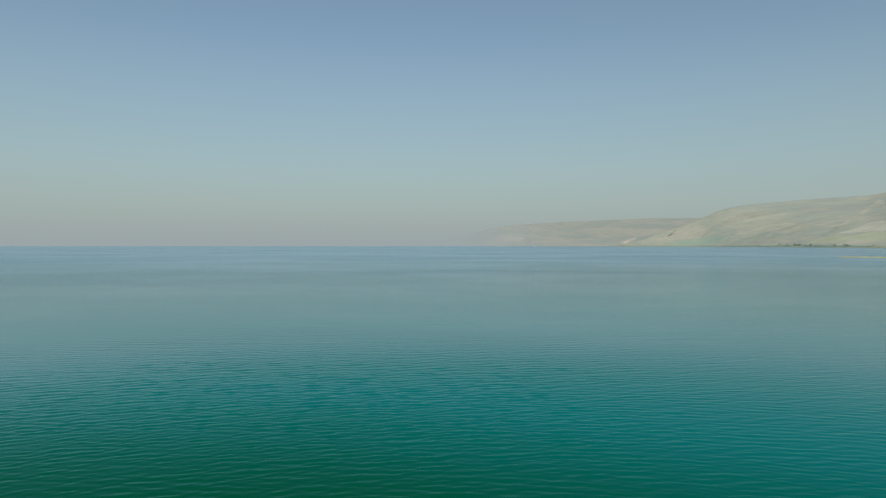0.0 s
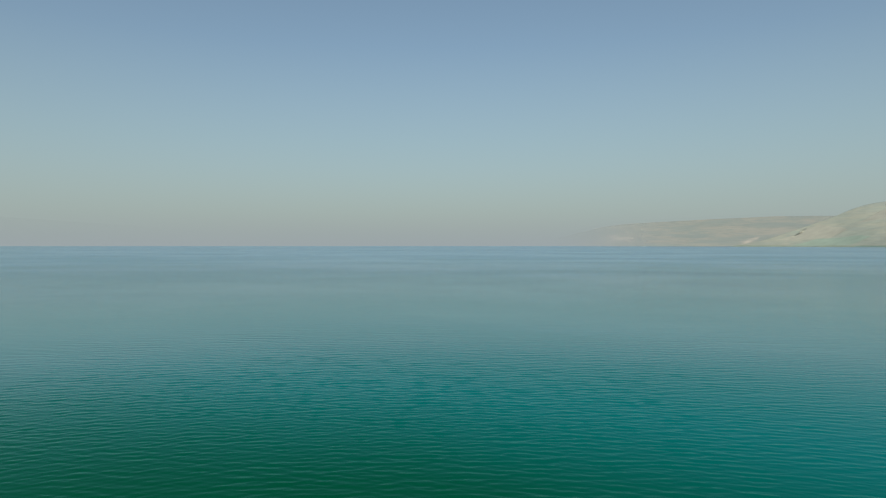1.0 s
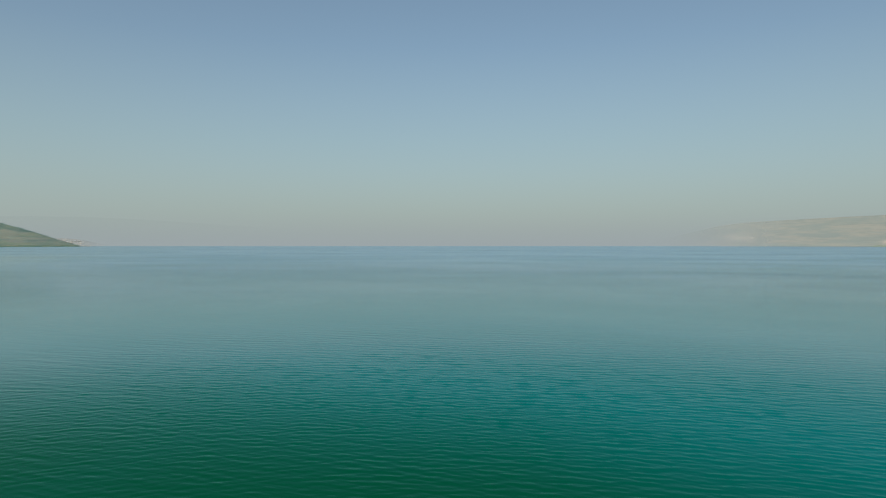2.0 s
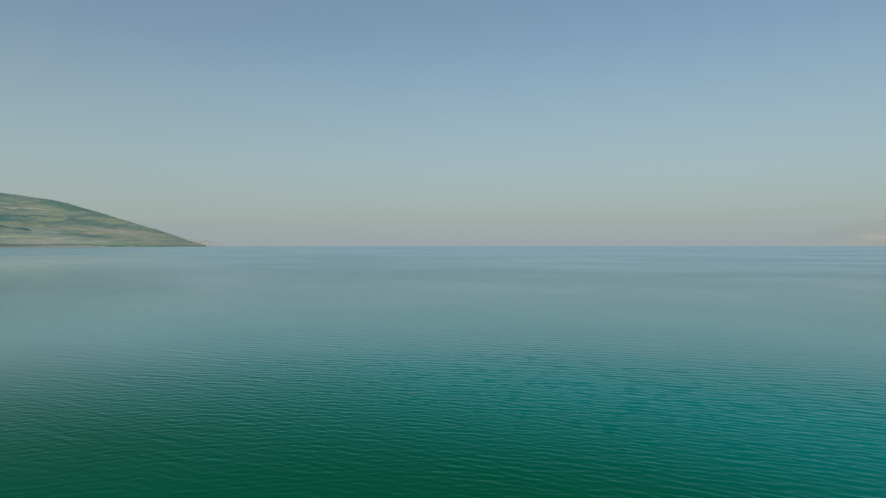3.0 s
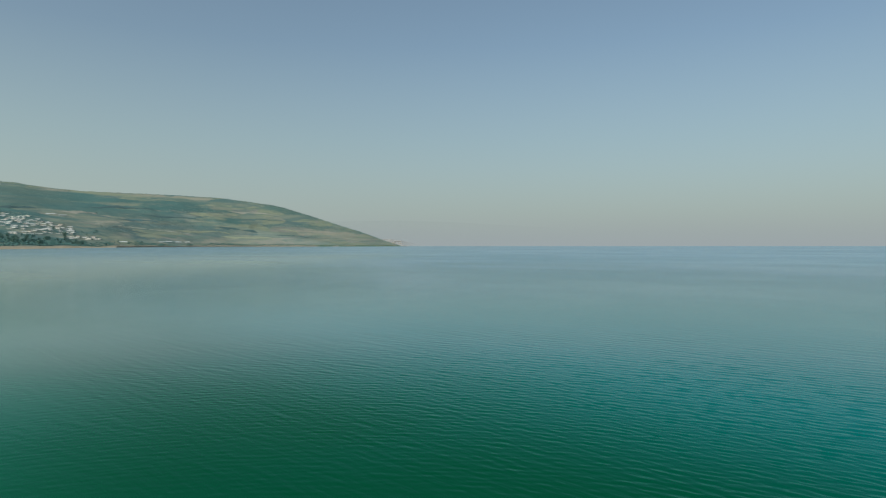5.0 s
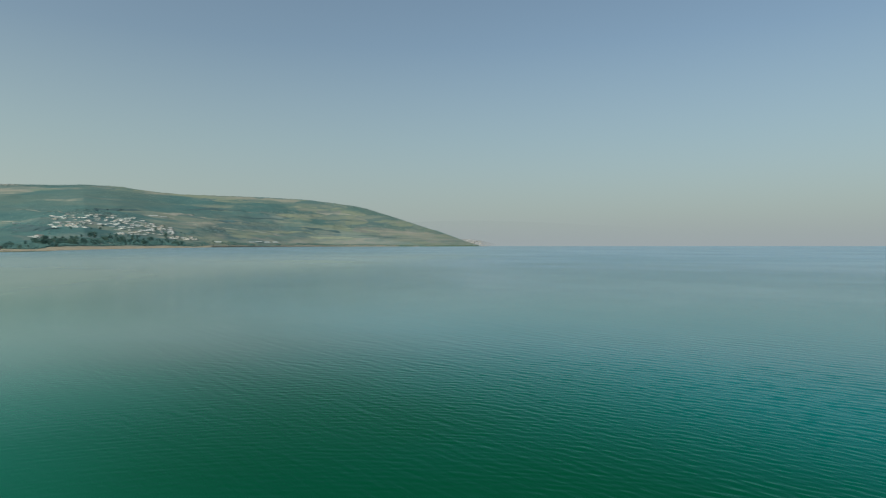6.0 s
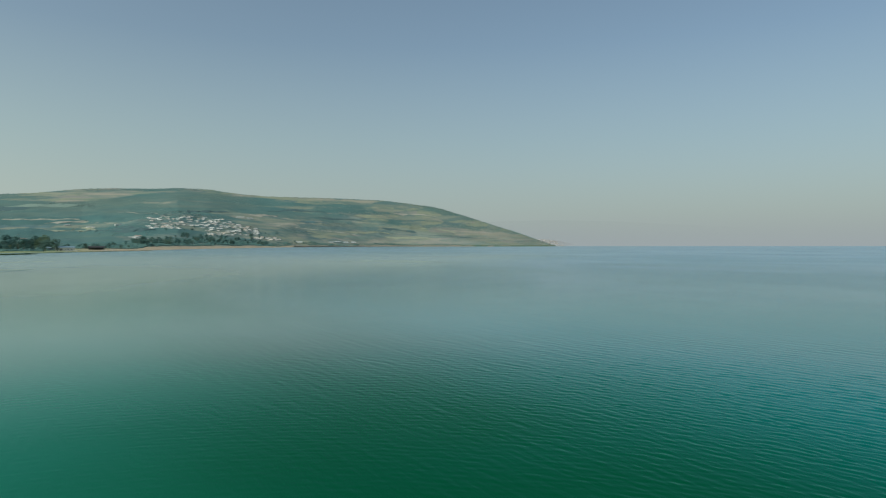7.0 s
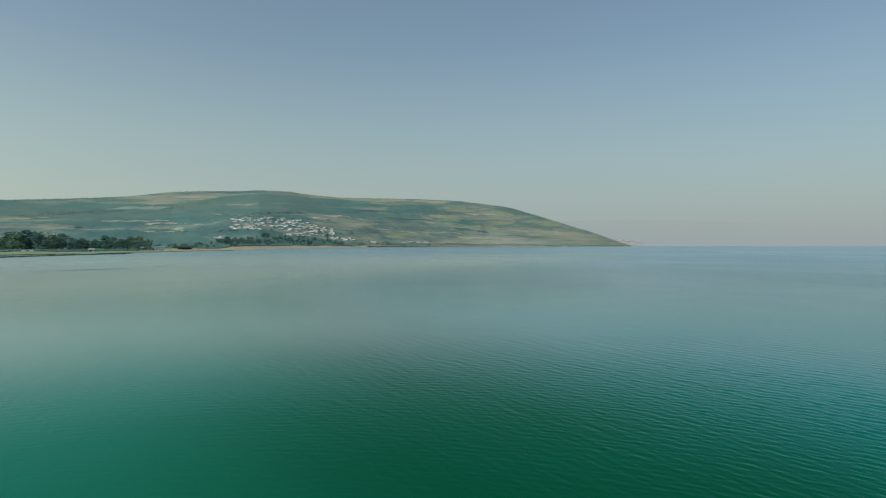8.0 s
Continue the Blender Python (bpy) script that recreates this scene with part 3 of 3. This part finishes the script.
field(EAST, 20.4, 24.4, 0.0008, 0.0030, 0.0070, painted("pale_green_crop", (0.31, 0.36, 0.28), 1.0, 0.2, 0.02), "green field on the low ground below the dry hills", 260)
field(EAST, 19.4, 22.9, 0.010, 0.012, 0.015, painted("cream_bluff", (0.43, 0.40, 0.315), 1.0, 0.25, 0.02), "cream bluff at the foot of the plateau", 262)
field(EAST, 31.0, 37.6, 0.005, 0.008, 0.012, painted("yellow_green_meadow", (0.42, 0.42, 0.29), 1.0, 0.25, 0.02), "yellow-green meadow at the foot of the dry hills", 265)
track("beach", EAST, [(a, float(curve(a, EAST.rows, 1, 3.0)) + 14) for a in np.linspace(24, 39, 14)], 16, SAND, "narrow pale beach below the dry hills", "beach", 131)


# ---- trees ----
RND = np.random.RandomState(3)


def blobs(points, sizes, seed, squash=0.8):
    """Places and triangles of many small uneven eight-sided clumps, one island each."""
    rs = np.random.RandomState(seed)
    base = np.array([(1, 0, 0), (0, 1, 0), (-1, 0, 0), (0, -1, 0), (0, 0, 1), (0, 0, -1)], float)
    tri = np.array([(0, 1, 4), (1, 2, 4), (2, 3, 4), (3, 0, 4), (1, 0, 5), (2, 1, 5), (3, 2, 5), (0, 3, 5)])
    n = len(points)
    turn = rs.uniform(0, 6.28, n)
    c, s = np.cos(turn)[:, None], np.sin(turn)[:, None]
    v = np.repeat(base[None], n, 0) * rs.uniform(0.6, 1.35, (n, 6, 1))
    v = np.stack((v[..., 0] * c - v[..., 1] * s, v[..., 0] * s + v[..., 1] * c, v[..., 2] * squash), -1)
    v = v * sizes[:, None, None] + points[:, None, :]
    return v.reshape(-1, 3), (tri[None] + 6 * np.arange(n)[:, None, None]).reshape(-1, 3)


def limb(bm, a, b, ra, rb, sides=6):
    a, b = Vector(a), Vector(b)
    q = (b - a).to_track_quat("Z", "Y")
    rings = [[bm.verts.new(p + q @ Vector((r * math.cos(6.283 * i / sides), r * math.sin(6.283 * i / sides), 0))) for i in range(sides)] for p, r in ((a, ra), (b, rb))]
    for i in range(sides):
        bm.faces.new((rings[0][i], rings[0][(i + 1) % sides], rings[1][(i + 1) % sides], rings[1][i]))
    bm.faces.new(rings[1])


def tree(tall, wide, leaves, seed, columnar=False):
    """A tree one unit tall: a tapered trunk with limbs, and a crown of leaf clumps in uneven lobes."""
    rs = np.random.RandomState(seed)
    root = new("tree")
    bm = bmesh.new()
    limb(bm, (0, 0, -0.05), (0.01, 0, 0.3), 0.028, 0.02)
    limb(bm, (0.01, 0, 0.3), (0.03, 0.01, 0.75), 0.02, 0.008)
    lobes = []
    for i in range(5 if columnar else 9):
        a, h = rs.uniform(0, 6.28), 0.2 + 0.65 * (i + rs.uniform(0, 1)) / 9
        reach = wide * rs.uniform(0.25, 0.75) * (1.15 - 0.6 * abs(h - 0.5))
        if columnar:
            reach, h = wide * 0.15, 0.25 + 0.15 * i
        p = (reach * math.cos(a), reach * math.sin(a), h)
        limb(bm, (0.015, 0, h * 0.6), p, 0.012, 0.003, 4)
        lobes.append((p, wide * rs.uniform(0.35, 0.6)))
    lobes.append(((0, 0, 0.86), wide * 0.4))
    part("trunk", bm, BARK, root)
    pts, sizes = [], []
    for p, rad in lobes:
        for _ in range(34):
            d = rs.normal(size=3)
            d *= rad * rs.uniform(0.45, 1.05) / np.linalg.norm(d)
            pts.append((p[0] + d[0], p[1] + d[1], min(1.0, p[2] + d[2] * 0.75)))
            sizes.append(rs.uniform(0.025, 0.06))
    v, f = blobs(np.array(pts), np.array(sizes), seed)
    crown = new("crown", mesh_of("crown", v, f, leaves, False))
    crown.parent = root
    return root


TREES = [tree(1, 0.42, LEAVES[0], 1), tree(1, 0.5, LEAVES[1], 2), tree(1, 0.36, LEAVES[0], 3), tree(1, 0.55, LEAVES[2], 4), tree(1, 0.2, LEAVES[0], 5, True)]
LOOKS = ["tall dark green broad-leaved tree on the lake shore", "spreading grey-green eucalyptus tree near the lake", "dense dark green tree near the lake",
         "broad light green tree near the lake", "slim dark cypress tree near the lake"]
used = set()


def plant(land, az, r, tall, kind, group):
    """One tree of that kind and height, rooted on the land."""
    m = Matrix.Translation(land.place(az, r, 0.1)) @ pose(0, 0, 0, 0, 0, RND.uniform(0, 360))
    if kind in used:
        ob = copy_thing(TREES[kind], m)
    else:
        used.add(kind)
        ob = TREES[kind]
        ob.matrix_basis = m
    ob.scale = (tall, tall, tall * RND.uniform(0.85, 1.1))
    return tagged(ob, LOOKS[kind], "tree", group, "thing")


def shore_of(land, az):
    return float(curve(az, land.rows, 1, 3.0))


# the wood along the near west shore
for i in range(80):
    az = -105 + 14.2 * (i + RND.uniform(0, 1)) / 80
    plant(WEST, az, shore_of(WEST, az) + RND.uniform(90, 260), RND.uniform(15, 27) * (1.0 if az < -96.5 else 0.8), int(RND.choice([0, 0, 1, 1, 2, 3, 4])), "trees of the shore wood")
for i in range(26):
    az = -105 + 14.4 * (i + RND.uniform(0, 1)) / 26
    plant(WEST, az, shore_of(WEST, az) + RND.uniform(70, 300), RND.uniform(9, 17), int(RND.choice([1, 3, 0, 2])), "trees of the shore wood")
# low trees on the open shore
for i in range(24):
    az = RND.uniform(-91.2, -84.5)
    plant(WEST, az, shore_of(WEST, az) + RND.uniform(140, 400), RND.uniform(5, 11), int(RND.choice([0, 1, 2])), "trees of the open shore")
# the belt of trees below the village
for i in range(84):
    az = -85.4 + 10.8 * (i + RND.uniform(0, 1)) / 84
    plant(WEST, az, shore_of(WEST, az) + RND.uniform(190, 520), RND.uniform(9, 19), int(RND.choice([0, 0, 2, 2, 1, 1, 4])), "trees below the village")
# single trees farther along the shore
for i in range(12):
    az = RND.uniform(-74.5, -66)
    plant(WEST, az, shore_of(WEST, az) + RND.uniform(60, 200), RND.uniform(7, 13), int(RND.choice([0, 2])), "trees of the far shore")
# the dark grove on the east shore
for i in range(36):
    az = RND.uniform(28.4, 31.4) if i < 24 else RND.uniform(31.4, 37)
    plant(EAST, az, shore_of(EAST, az) + RND.uniform(25, 110), RND.uniform(4.5, 8), int(RND.choice([0, 1, 3])), "trees of the east shore")


def scrub(name, land, bearings, ranges, count, size, threshold, seed, label, leaves=SCRUB):
    """Bushes spread over a slope where a slow noise lets them grow."""
    rs = np.random.RandomState(seed)
    az = rs.uniform(*bearings, count * 4)
    s = rs.uniform(*ranges, count * 4)
    near, far = curve(az, land.rows, 1, 3.0), curve(az, land.rows, 2, 3.0)
    r = near + s * (far - near)
    grow = fbm(np.radians(az) * 4000 / 420, r / 330, seed, 4) + 0.3 * rs.normal(size=len(az)) > threshold
    az, r = az[grow][:count], r[grow][:count]
    size_of = rs.uniform(*size, len(az))
    z = land.height(az, r) + size_of * 0.25
    v, f = blobs(np.stack((r * np.sin(np.radians(az)), r * np.cos(np.radians(az)), z), -1), size_of, seed, 0.75)
    tagged(new(name, mesh_of(name, v, f, leaves)), label, "bushes", kind="stuff")


scrub("hillside_bushes", WEST, (-104, -48.8), (0.14, 1.0), 11000, (0.9, 2.1), 0.2, 61, "dark olive bushes and small trees scattered over the green slope")
def grove(land, az, rise, count, seed, label="dark belt of small trees on the green slope"):
    """A belt of small trees between two bearings and two heights of view, drawn out along the slope."""
    rs = np.random.RandomState(seed)
    pts = []
    for _ in range(count):
        u = np.clip(rs.normal(0.5, 0.24), 0, 1)
        a, h = az[0] + (az[1] - az[0]) * u, rise[0] + (rise[1] - rise[0]) * u + rs.normal(0, 0.0019)
        pts.append(bearing(a, land.at_rise(a, h)))
    pts = np.array(pts)
    a, r = np.degrees(np.arctan2(pts[:, 0], pts[:, 1])), np.hypot(pts[:, 0], pts[:, 1])
    size = rs.uniform(1.3, 3.0, count)
    pts[:, 2] = land.height(a, r) + size * 0.3
    v, f = blobs(pts, size, seed, 0.8)
    tagged(new("grove", mesh_of("grove", v, f, SCRUB)), label, "trees", kind="stuff")


for i, (a0, a1, r0, r1, n) in enumerate(((-73.6, -70.8, 0.0265, 0.0175, 260), (-70.6, -66.8, 0.0330, 0.0285, 220), (-66.5, -62.0, 0.0200, 0.0170, 220), (-84.0, -78.5, 0.0445, 0.0405, 320),
                                         (-92.0, -87.5, 0.0530, 0.0560, 260), (-99.5, -94.0, 0.0400, 0.0460, 260), (-62.5, -57.5, 0.0290, 0.0270, 200), (-59.5, -55.0, 0.0120, 0.0115, 160), (-68.5, -63.0, 0.0500, 0.0470, 200))):
    grove(WEST, (a0, a1), (r0, r1), 2 * n, 140 + i)
scrub("ridge_trees", WEST, (-104, -50.5), (0.965, 1.0), 1500, (1.6, 4.2), 0.0, 68, "small dark trees along the crest of the green hill")
scrub("undergrowth", WEST, (-105, -90.5), (0.03, 0.075), 1500, (1.2, 3.4), -9, 64, "dense dark undergrowth beneath the trees of the shore wood", LEAVES[0])
scrub("undergrowth", WEST, (-91.5, -84.6), (0.045, 0.12), 2300, (1.4, 3.6), -0.45, 67, "low dark bushes on the open shore", LEAVES[0])
scrub("undergrowth", WEST, (-85.2, -74.6), (0.06, 0.15), 1900, (1.8, 4.4), -9, 65, "dense dark undergrowth beneath the trees below the village", LEAVES[0])
scrub("hedge", WEST, (-105, -91.6), (0.014, 0.022), 1100, (1.3, 2.6), -9, 66, "low dark hedge along the foot of the shore wood", LEAVES[0])
scrub("shore_bushes", WEST, (-76, -49.6), (0.05, 0.12), 2600, (1.6, 3.8), -0.5, 62, "row of dark bushes along the far shore", LEAVES[0])
scrub("shore_bushes", EAST, (24, 37), (0.012, 0.05), 2200, (1.2, 2.4), -0.1, 63, "row of dark bushes along the east shore")


# ---- buildings ----
def cut_box(name, parent, material, cx, cy, z0, sx, sy, sz, label="", taper=1.0):
    bm = bmesh.new()
    box(bm, cx, cy, z0, sx, sy, sz, taper)
    if max(sx, sy) > 2.5:
        bmesh.ops.bevel(bm, geom=bm.edges[:], offset=0.05, segments=1, affect="EDGES")
    return part(name, bm, material, parent, label)


def house(length, depth, tall, wall, roof, gable, floors, name="house"):
    """A house with its long front to -y: walls, a gable or a flat roof with a parapet, windows storey by storey and a door."""
    root = new(name)
    cut_box("wall", root, wall, 0, 0, -3.0, length, depth, tall + 3.0)
    bm = bmesh.new()
    if gable:
        e, up = 0.6, depth * 0.28
        pts = [(-length / 2 - e, -depth / 2 - e, tall), (length / 2 + e, -depth / 2 - e, tall), (length / 2 + e, depth / 2 + e, tall), (-length / 2 - e, depth / 2 + e, tall),
               (-length / 2 + depth * 0.3, 0, tall + up), (length / 2 - depth * 0.3, 0, tall + up)]
        vs = [bm.verts.new(p) for p in pts]
        for q in ((0, 1, 5, 4), (1, 2, 5), (2, 3, 4, 5), (3, 0, 4), (3, 2, 1, 0)):
            bm.faces.new([vs[i] for i in q])
    else:
        box(bm, 0, 0, tall + 0.004, length + 0.3, depth + 0.3, 0.35)
    top = part("roof", bm, roof, root)
    if not gable:
        cut_box("stair_head", top, wall, length * 0.22, depth * 0.1, tall + 0.36, 3.2, 2.8, 2.3)
    n = max(2, int(length / 4))
    for fl in range(floors):
        for i in range(n):
            x = -length / 2 + length * (i + 0.5) / n
            if fl == 0 and i == n // 2:
                cut_box("door", root, BROWN, x, -depth / 2, 0.05, 1.1, 0.16, 2.1)
            else:
                cut_box("window", root, GLASS, x, -depth / 2, 1.0 + 3.0 * fl, 1.5, 0.16, 1.3)
    return root


HOUSES = [(house(15, 9, 3.6, PLASTER[0], ROOFS[0], True, 1), "white house with a low terracotta roof on the village slope"),
          (house(22, 11, 3.9, PLASTER[0], ROOFS[1], False, 1), "long white flat-roofed house on the village slope"),
          (house(14, 9, 6.0, PLASTER[1], ROOFS[0], True, 2), "cream two-storey house with a terracotta roof on the village slope"),
          (house(26, 10, 3.7, PLASTER[0], ROOFS[2], True, 1), "long white house with a grey roof on the village slope"),
          (house(20, 11, 4.0, PLASTER[1], ROOFS[1], False, 1), "cream flat-roofed house on the village slope"),
          (house(17, 10, 3.8, PLASTER[2], ROOFS[2], True, 1), "stone house with a grey sheet roof on the village slope")]
built = set()


def settle(land, az, r, kind, turn, group, scale=1.0, label=""):
    """A house on the slope, its front turned to the lake."""
    m = Matrix.Translation(land.place(az, r)) @ pose(0, 0, 0, 0, 0, -az + turn)
    ob, text = HOUSES[kind]
    if kind in built:
        ob = copy_thing(ob, m)
    else:
        built.add(kind)
        ob.matrix_basis = m
    ob.scale = (scale * 1.3, scale, scale * 0.58)
    return tagged(ob, label or text, "house", group, "thing")


taken = []
QUARTERS = [(-84.3, -79.8, 0.023, 0.042, 62), (-79.8, -75.6, 0.014, 0.038, 84), (-76.2, -73.8, 0.007, 0.019, 16)]
for a0, a1, lo, hi, count in QUARTERS:
    for i in range(count):
        for attempt in range(30):
            az = RND.uniform(a0, a1)
            # the village thins out downhill towards the headland
            crest = max(lo + 0.004, hi - 0.013 * min(1, max(0, (az + 78.4) / 2.4)))
            r = WEST.at_rise(az, RND.uniform(lo, crest))
            x, y, _ = bearing(az, r)
            if all((x - u) ** 2 + (y - v) ** 2 > 19 ** 2 for u, v in taken):
                break
        taken.append((x, y))
        settle(WEST, az, r, int(RND.choice(6, p=[0.12, 0.30, 0.10, 0.26, 0.16, 0.06])), RND.uniform(-55, 5), "houses of the village", RND.uniform(0.5, 0.88))
# trees between the houses
for i in range(52):
    a0, a1, lo, hi, count = QUARTERS[i % 3]
    az = RND.uniform(a0, a1)
    r = WEST.at_rise(az, RND.uniform(lo * 0.8, hi))
    x, y, _ = bearing(az, r)
    if all((x - u) ** 2 + (y - v) ** 2 > 15 ** 2 for u, v in taken):
        plant(WEST, az, r, RND.uniform(6, 11), int(RND.choice([0, 1, 2, 4])), "trees between the houses")
# a few houses and farmsteads outside the village
for az, rise, kind, group in ((-93.0, 0.006, 0, "houses by the wood"), (-85.3, 0.009, 1, "houses by the wood"), (-84.7, 0.0075, 3, "houses by the wood"), (-85.0, 0.0115, 0, "houses by the wood"),
                              (-90.0, 0.0265, 5, "farmsteads"), (-86.4, 0.027, 1, "farmsteads"), (-88.4, 0.0235, 3, "farmsteads"), (-97.6, 0.015, 4, "houses by the wood")):
    settle(WEST, az, WEST.at_rise(az, rise), kind, RND.uniform(-25, 25), group)
# the edge of the town past the headland
for i in range(22):
    az = -50.4 + 1.7 * i / 22 + RND.uniform(-0.05, 0.05)
    r = BEYOND.at_rise(az, RND.uniform(0.002, 0.0080 - 0.0025 * max(0, az + 50)))
    settle(BEYOND, az, r, int(RND.choice([5, 5])), RND.uniform(-30, 30), "houses of the far town", 1.0, "pale flat-roofed block of the hazy town past the headland")


def greenhouse(length, depth, tall):
    root = new("greenhouse")
    bm = bmesh.new()
    n = 8
    prof = [(-depth / 2, -1.0)] + [(-depth / 2 * math.cos(math.pi * i / n), tall * (0.45 + 0.55 * math.sin(math.pi * i / n))) for i in range(n + 1)] + [(depth / 2, -1.0)]
    ends = [[bm.verts.new((x, y, z)) for y, z in prof] for x in (-length / 2, length / 2)]
    for i in range(len(prof) - 1):
        bm.faces.new((ends[0][i], ends[1][i], ends[1][i + 1], ends[0][i + 1]))
    bm.faces.new(ends[0]), bm.faces.new(ends[1][::-1])
    part("cover", bm, PLASTIC, root)
    for x in (-length / 2, length / 2):
        cut_box("door", root, BROWN, x, 0, 0, 0.12, 1.4, 2.1)
    return root


first = greenhouse(70, 12, 5.0)
SPOTS = [(WEST, -69.3, 0.004), (WEST, -68.7, 0.004), (WEST, -68.0, 0.004), (WEST, -67.3, 0.004), (WEST, -72.1, 0.004),
         (WEST, -76.3, 0.0405), (WEST, -77.0, 0.0415)]
for i, (land, az, rise) in enumerate(SPOTS):
    m = Matrix.Translation(land.place(az, land.at_rise(az, rise))) @ pose(0, 0, 0, 0, 0, -az + RND.uniform(-8, 8))
    ob = first if i == 0 else copy_thing(first, m)
    ob.matrix_basis = m @ Matrix.Diagonal((0.6, 1, 0.5, 1))
    tagged(ob, "long white plastic greenhouse on the slope by the lake", "greenhouse", "greenhouses", "thing")


def shed(length, depth, tall, wall, roof, open_front):
    """A low shed by the water: a pitched sheet roof on walls, or on posts where it is open."""
    root = new("shed")
    if open_front:
        for i in range(6):
            for y in (-depth / 2, depth / 2):
                cut_box("post", root, BROWN, -length / 2 + length * i / 5, y, -0.8, 0.25, 0.25, tall + 0.8)
        cut_box("back_wall", root, wall, 0, depth / 2 - 0.3, -0.8, length - 0.6, 0.15, tall + 0.7)
    else:
        cut_box("wall", root, wall, 0, 0, -0.8, length, depth, tall + 0.8)
        cut_box("door", root, BROWN, -length * 0.2, -depth / 2, 0.05, 3.0, 0.16, 2.6)
        for i in range(3):
            cut_box("window", root, GLASS, length * (0.02 + 0.15 * i), -depth / 2, 1.2, 1.6, 0.16, 1.0)
    bm = bmesh.new()
    e, t = 0.7, 0.18
    for sgn in (-1, 1):
        lo, hi = (sgn * (depth / 2 + e), tall), (0, tall + depth * 0.22)
        q = [bm.verts.new((x, y, z + dz)) for dz in (0.005, t) for x, (y, z) in ((-length / 2 - e, lo), (length / 2 + e, lo), (length / 2 + e, hi), (-length / 2 - e, hi))]
        for f in ((3, 2, 1, 0), (4, 5, 6, 7), (0, 1, 5, 4), (1, 2, 6, 5), (2, 3, 7, 6), (3, 0, 4, 7)):
            bm.faces.new([q[j] for j in f])
    part("roof", bm, roof, root)
    return root


def on_shore(ob, az, beyond, turn, label, category, group=""):
    ob.matrix_basis = Matrix.Translation(WEST.place(az, shore_of(WEST, az) + beyond)) @ pose(0, 0, 0, 0, 0, -az + turn)
    return tagged(ob, label, category, group, "thing")


on_shore(shed(26, 10, 4.2, PLASTER[0], BLUE, False), -90.2, 95, 6, "white boathouse with a blue sheet-metal roof by the lake", "shed")
on_shore(shed(15, 8, 3.4, BLUE, BLUE, False), -91.1, 120, -8, "small blue sheet-metal shed by the lake", "shed")
on_shore(shed(22, 11, 3.6, BROWN, BROWN, True), -88.0, 75, 4, "open shelter with a brown roof on posts by the lake", "shelter")
on_shore(shed(6, 4, 3.0, PLASTER[1], ROOFS[2], False), -94.9, 40, 0, "cream beach hut with a grey roof beside the wood", "hut")
on_shore(shed(9, 6, 3.0, PLASTER[0], ROOFS[1], False), -96.9, 190, 5, "small white hut at the edge of the wood", "hut")


def boat(length):
    """An open motor boat: a hull with a pointed bow, a thwart, a windscreen."""
    root = new("boat")
    bm = bmesh.new()
    rows = []
    for t in np.linspace(0, 1, 9):
        w = length * 0.17 * (1 - max(0, t - 0.45) ** 2 * 3.2)
        x = length * (t - 0.5)
        rows.append([bm.verts.new(p) for p in ((x, -w, 0.95 + 0.25 * t), (x, -w * 0.75, 0.2), (x, 0, 0.0 + 0.35 * max(0, t - 0.7)), (x, w * 0.75, 0.2), (x, w, 0.95 + 0.25 * t), (x, w * 0.8, 0.9 + 0.25 * t), (x, 0, 0.5 + 0.3 * t), (x, -w * 0.8, 0.9 + 0.25 * t))])
    for a, b in zip(rows[:-1], rows[1:]):
        for i in range(8):
            bm.faces.new((a[i], b[i], b[(i + 1) % 8], a[(i + 1) % 8]))
    bm.faces.new(rows[0]), bm.faces.new(rows[-1][::-1])
    part("hull", bm, PLASTER[0], root)
    cut_box("seat", root, BROWN, -length * 0.15, 0, 0.75, 0.5, length * 0.26, 0.12)
    cut_box("windscreen", root, GLASS, length * 0.1, 0, 1.0, 0.1, length * 0.24, 0.55)
    return root


for az, beyond, length, turn in ((-89.9, 42, 7.5, 10), (-89.4, 46, 6.5, -15), (-87.5, 40, 7, 8), (-86.9, 44, 6, 0)):
    on_shore(boat(length), az, beyond, turn, "white open motor boat drawn up on the shore", "boat", "boats on the shore")


def van():
    root = new("van")
    bm = bmesh.new()
    side = [(-2.9, 0.35), (2.7, 0.35), (2.9, 0.9), (2.4, 1.35), (1.7, 2.3), (-2.8, 2.4), (-2.95, 0.8)]
    rows = [[bm.verts.new((x, y, z)) for x, z in side] for y in (-1.0, 1.0)]
    for i in range(len(side)):
        bm.faces.new((rows[0][i], rows[0][(i + 1) % len(side)], rows[1][(i + 1) % len(side)], rows[1][i]))
    bm.faces.new(rows[0][::-1]), bm.faces.new(rows[1])
    part("body", bm, PLASTER[0], root)
    for x in (-1.8, 1.7):
        for y in (-0.95, 0.95):
            bm = bmesh.new()
            bmesh.ops.create_cone(bm, cap_ends=True, segments=14, radius1=0.36, radius2=0.36, depth=0.26, matrix=pose(x, y, 0.36, 90, 0, 0))
            tyre = part("wheel", bm, GLASS, root, "black rubber tyre")
            rim = bmesh.new()
            bmesh.ops.create_cone(rim, cap_ends=True, segments=12, radius1=0.2, radius2=0.18, depth=0.3, matrix=pose(x, y, 0.36, 90, 0, 0))
            part("rim", rim, ROOFS[2], tyre, "grey steel rim")
    for y in (-1.0, 1.0):
        cut_box("window", root, GLASS, 1.3, y, 1.45, 0.9, 0.04, 0.6)
    return root


for az, turn in ((-99.35, 3), (-98.9, -4)):
    on_shore(van(), az, 38, turn, "white van parked on the grass by the shore", "van", "vans by the shore")
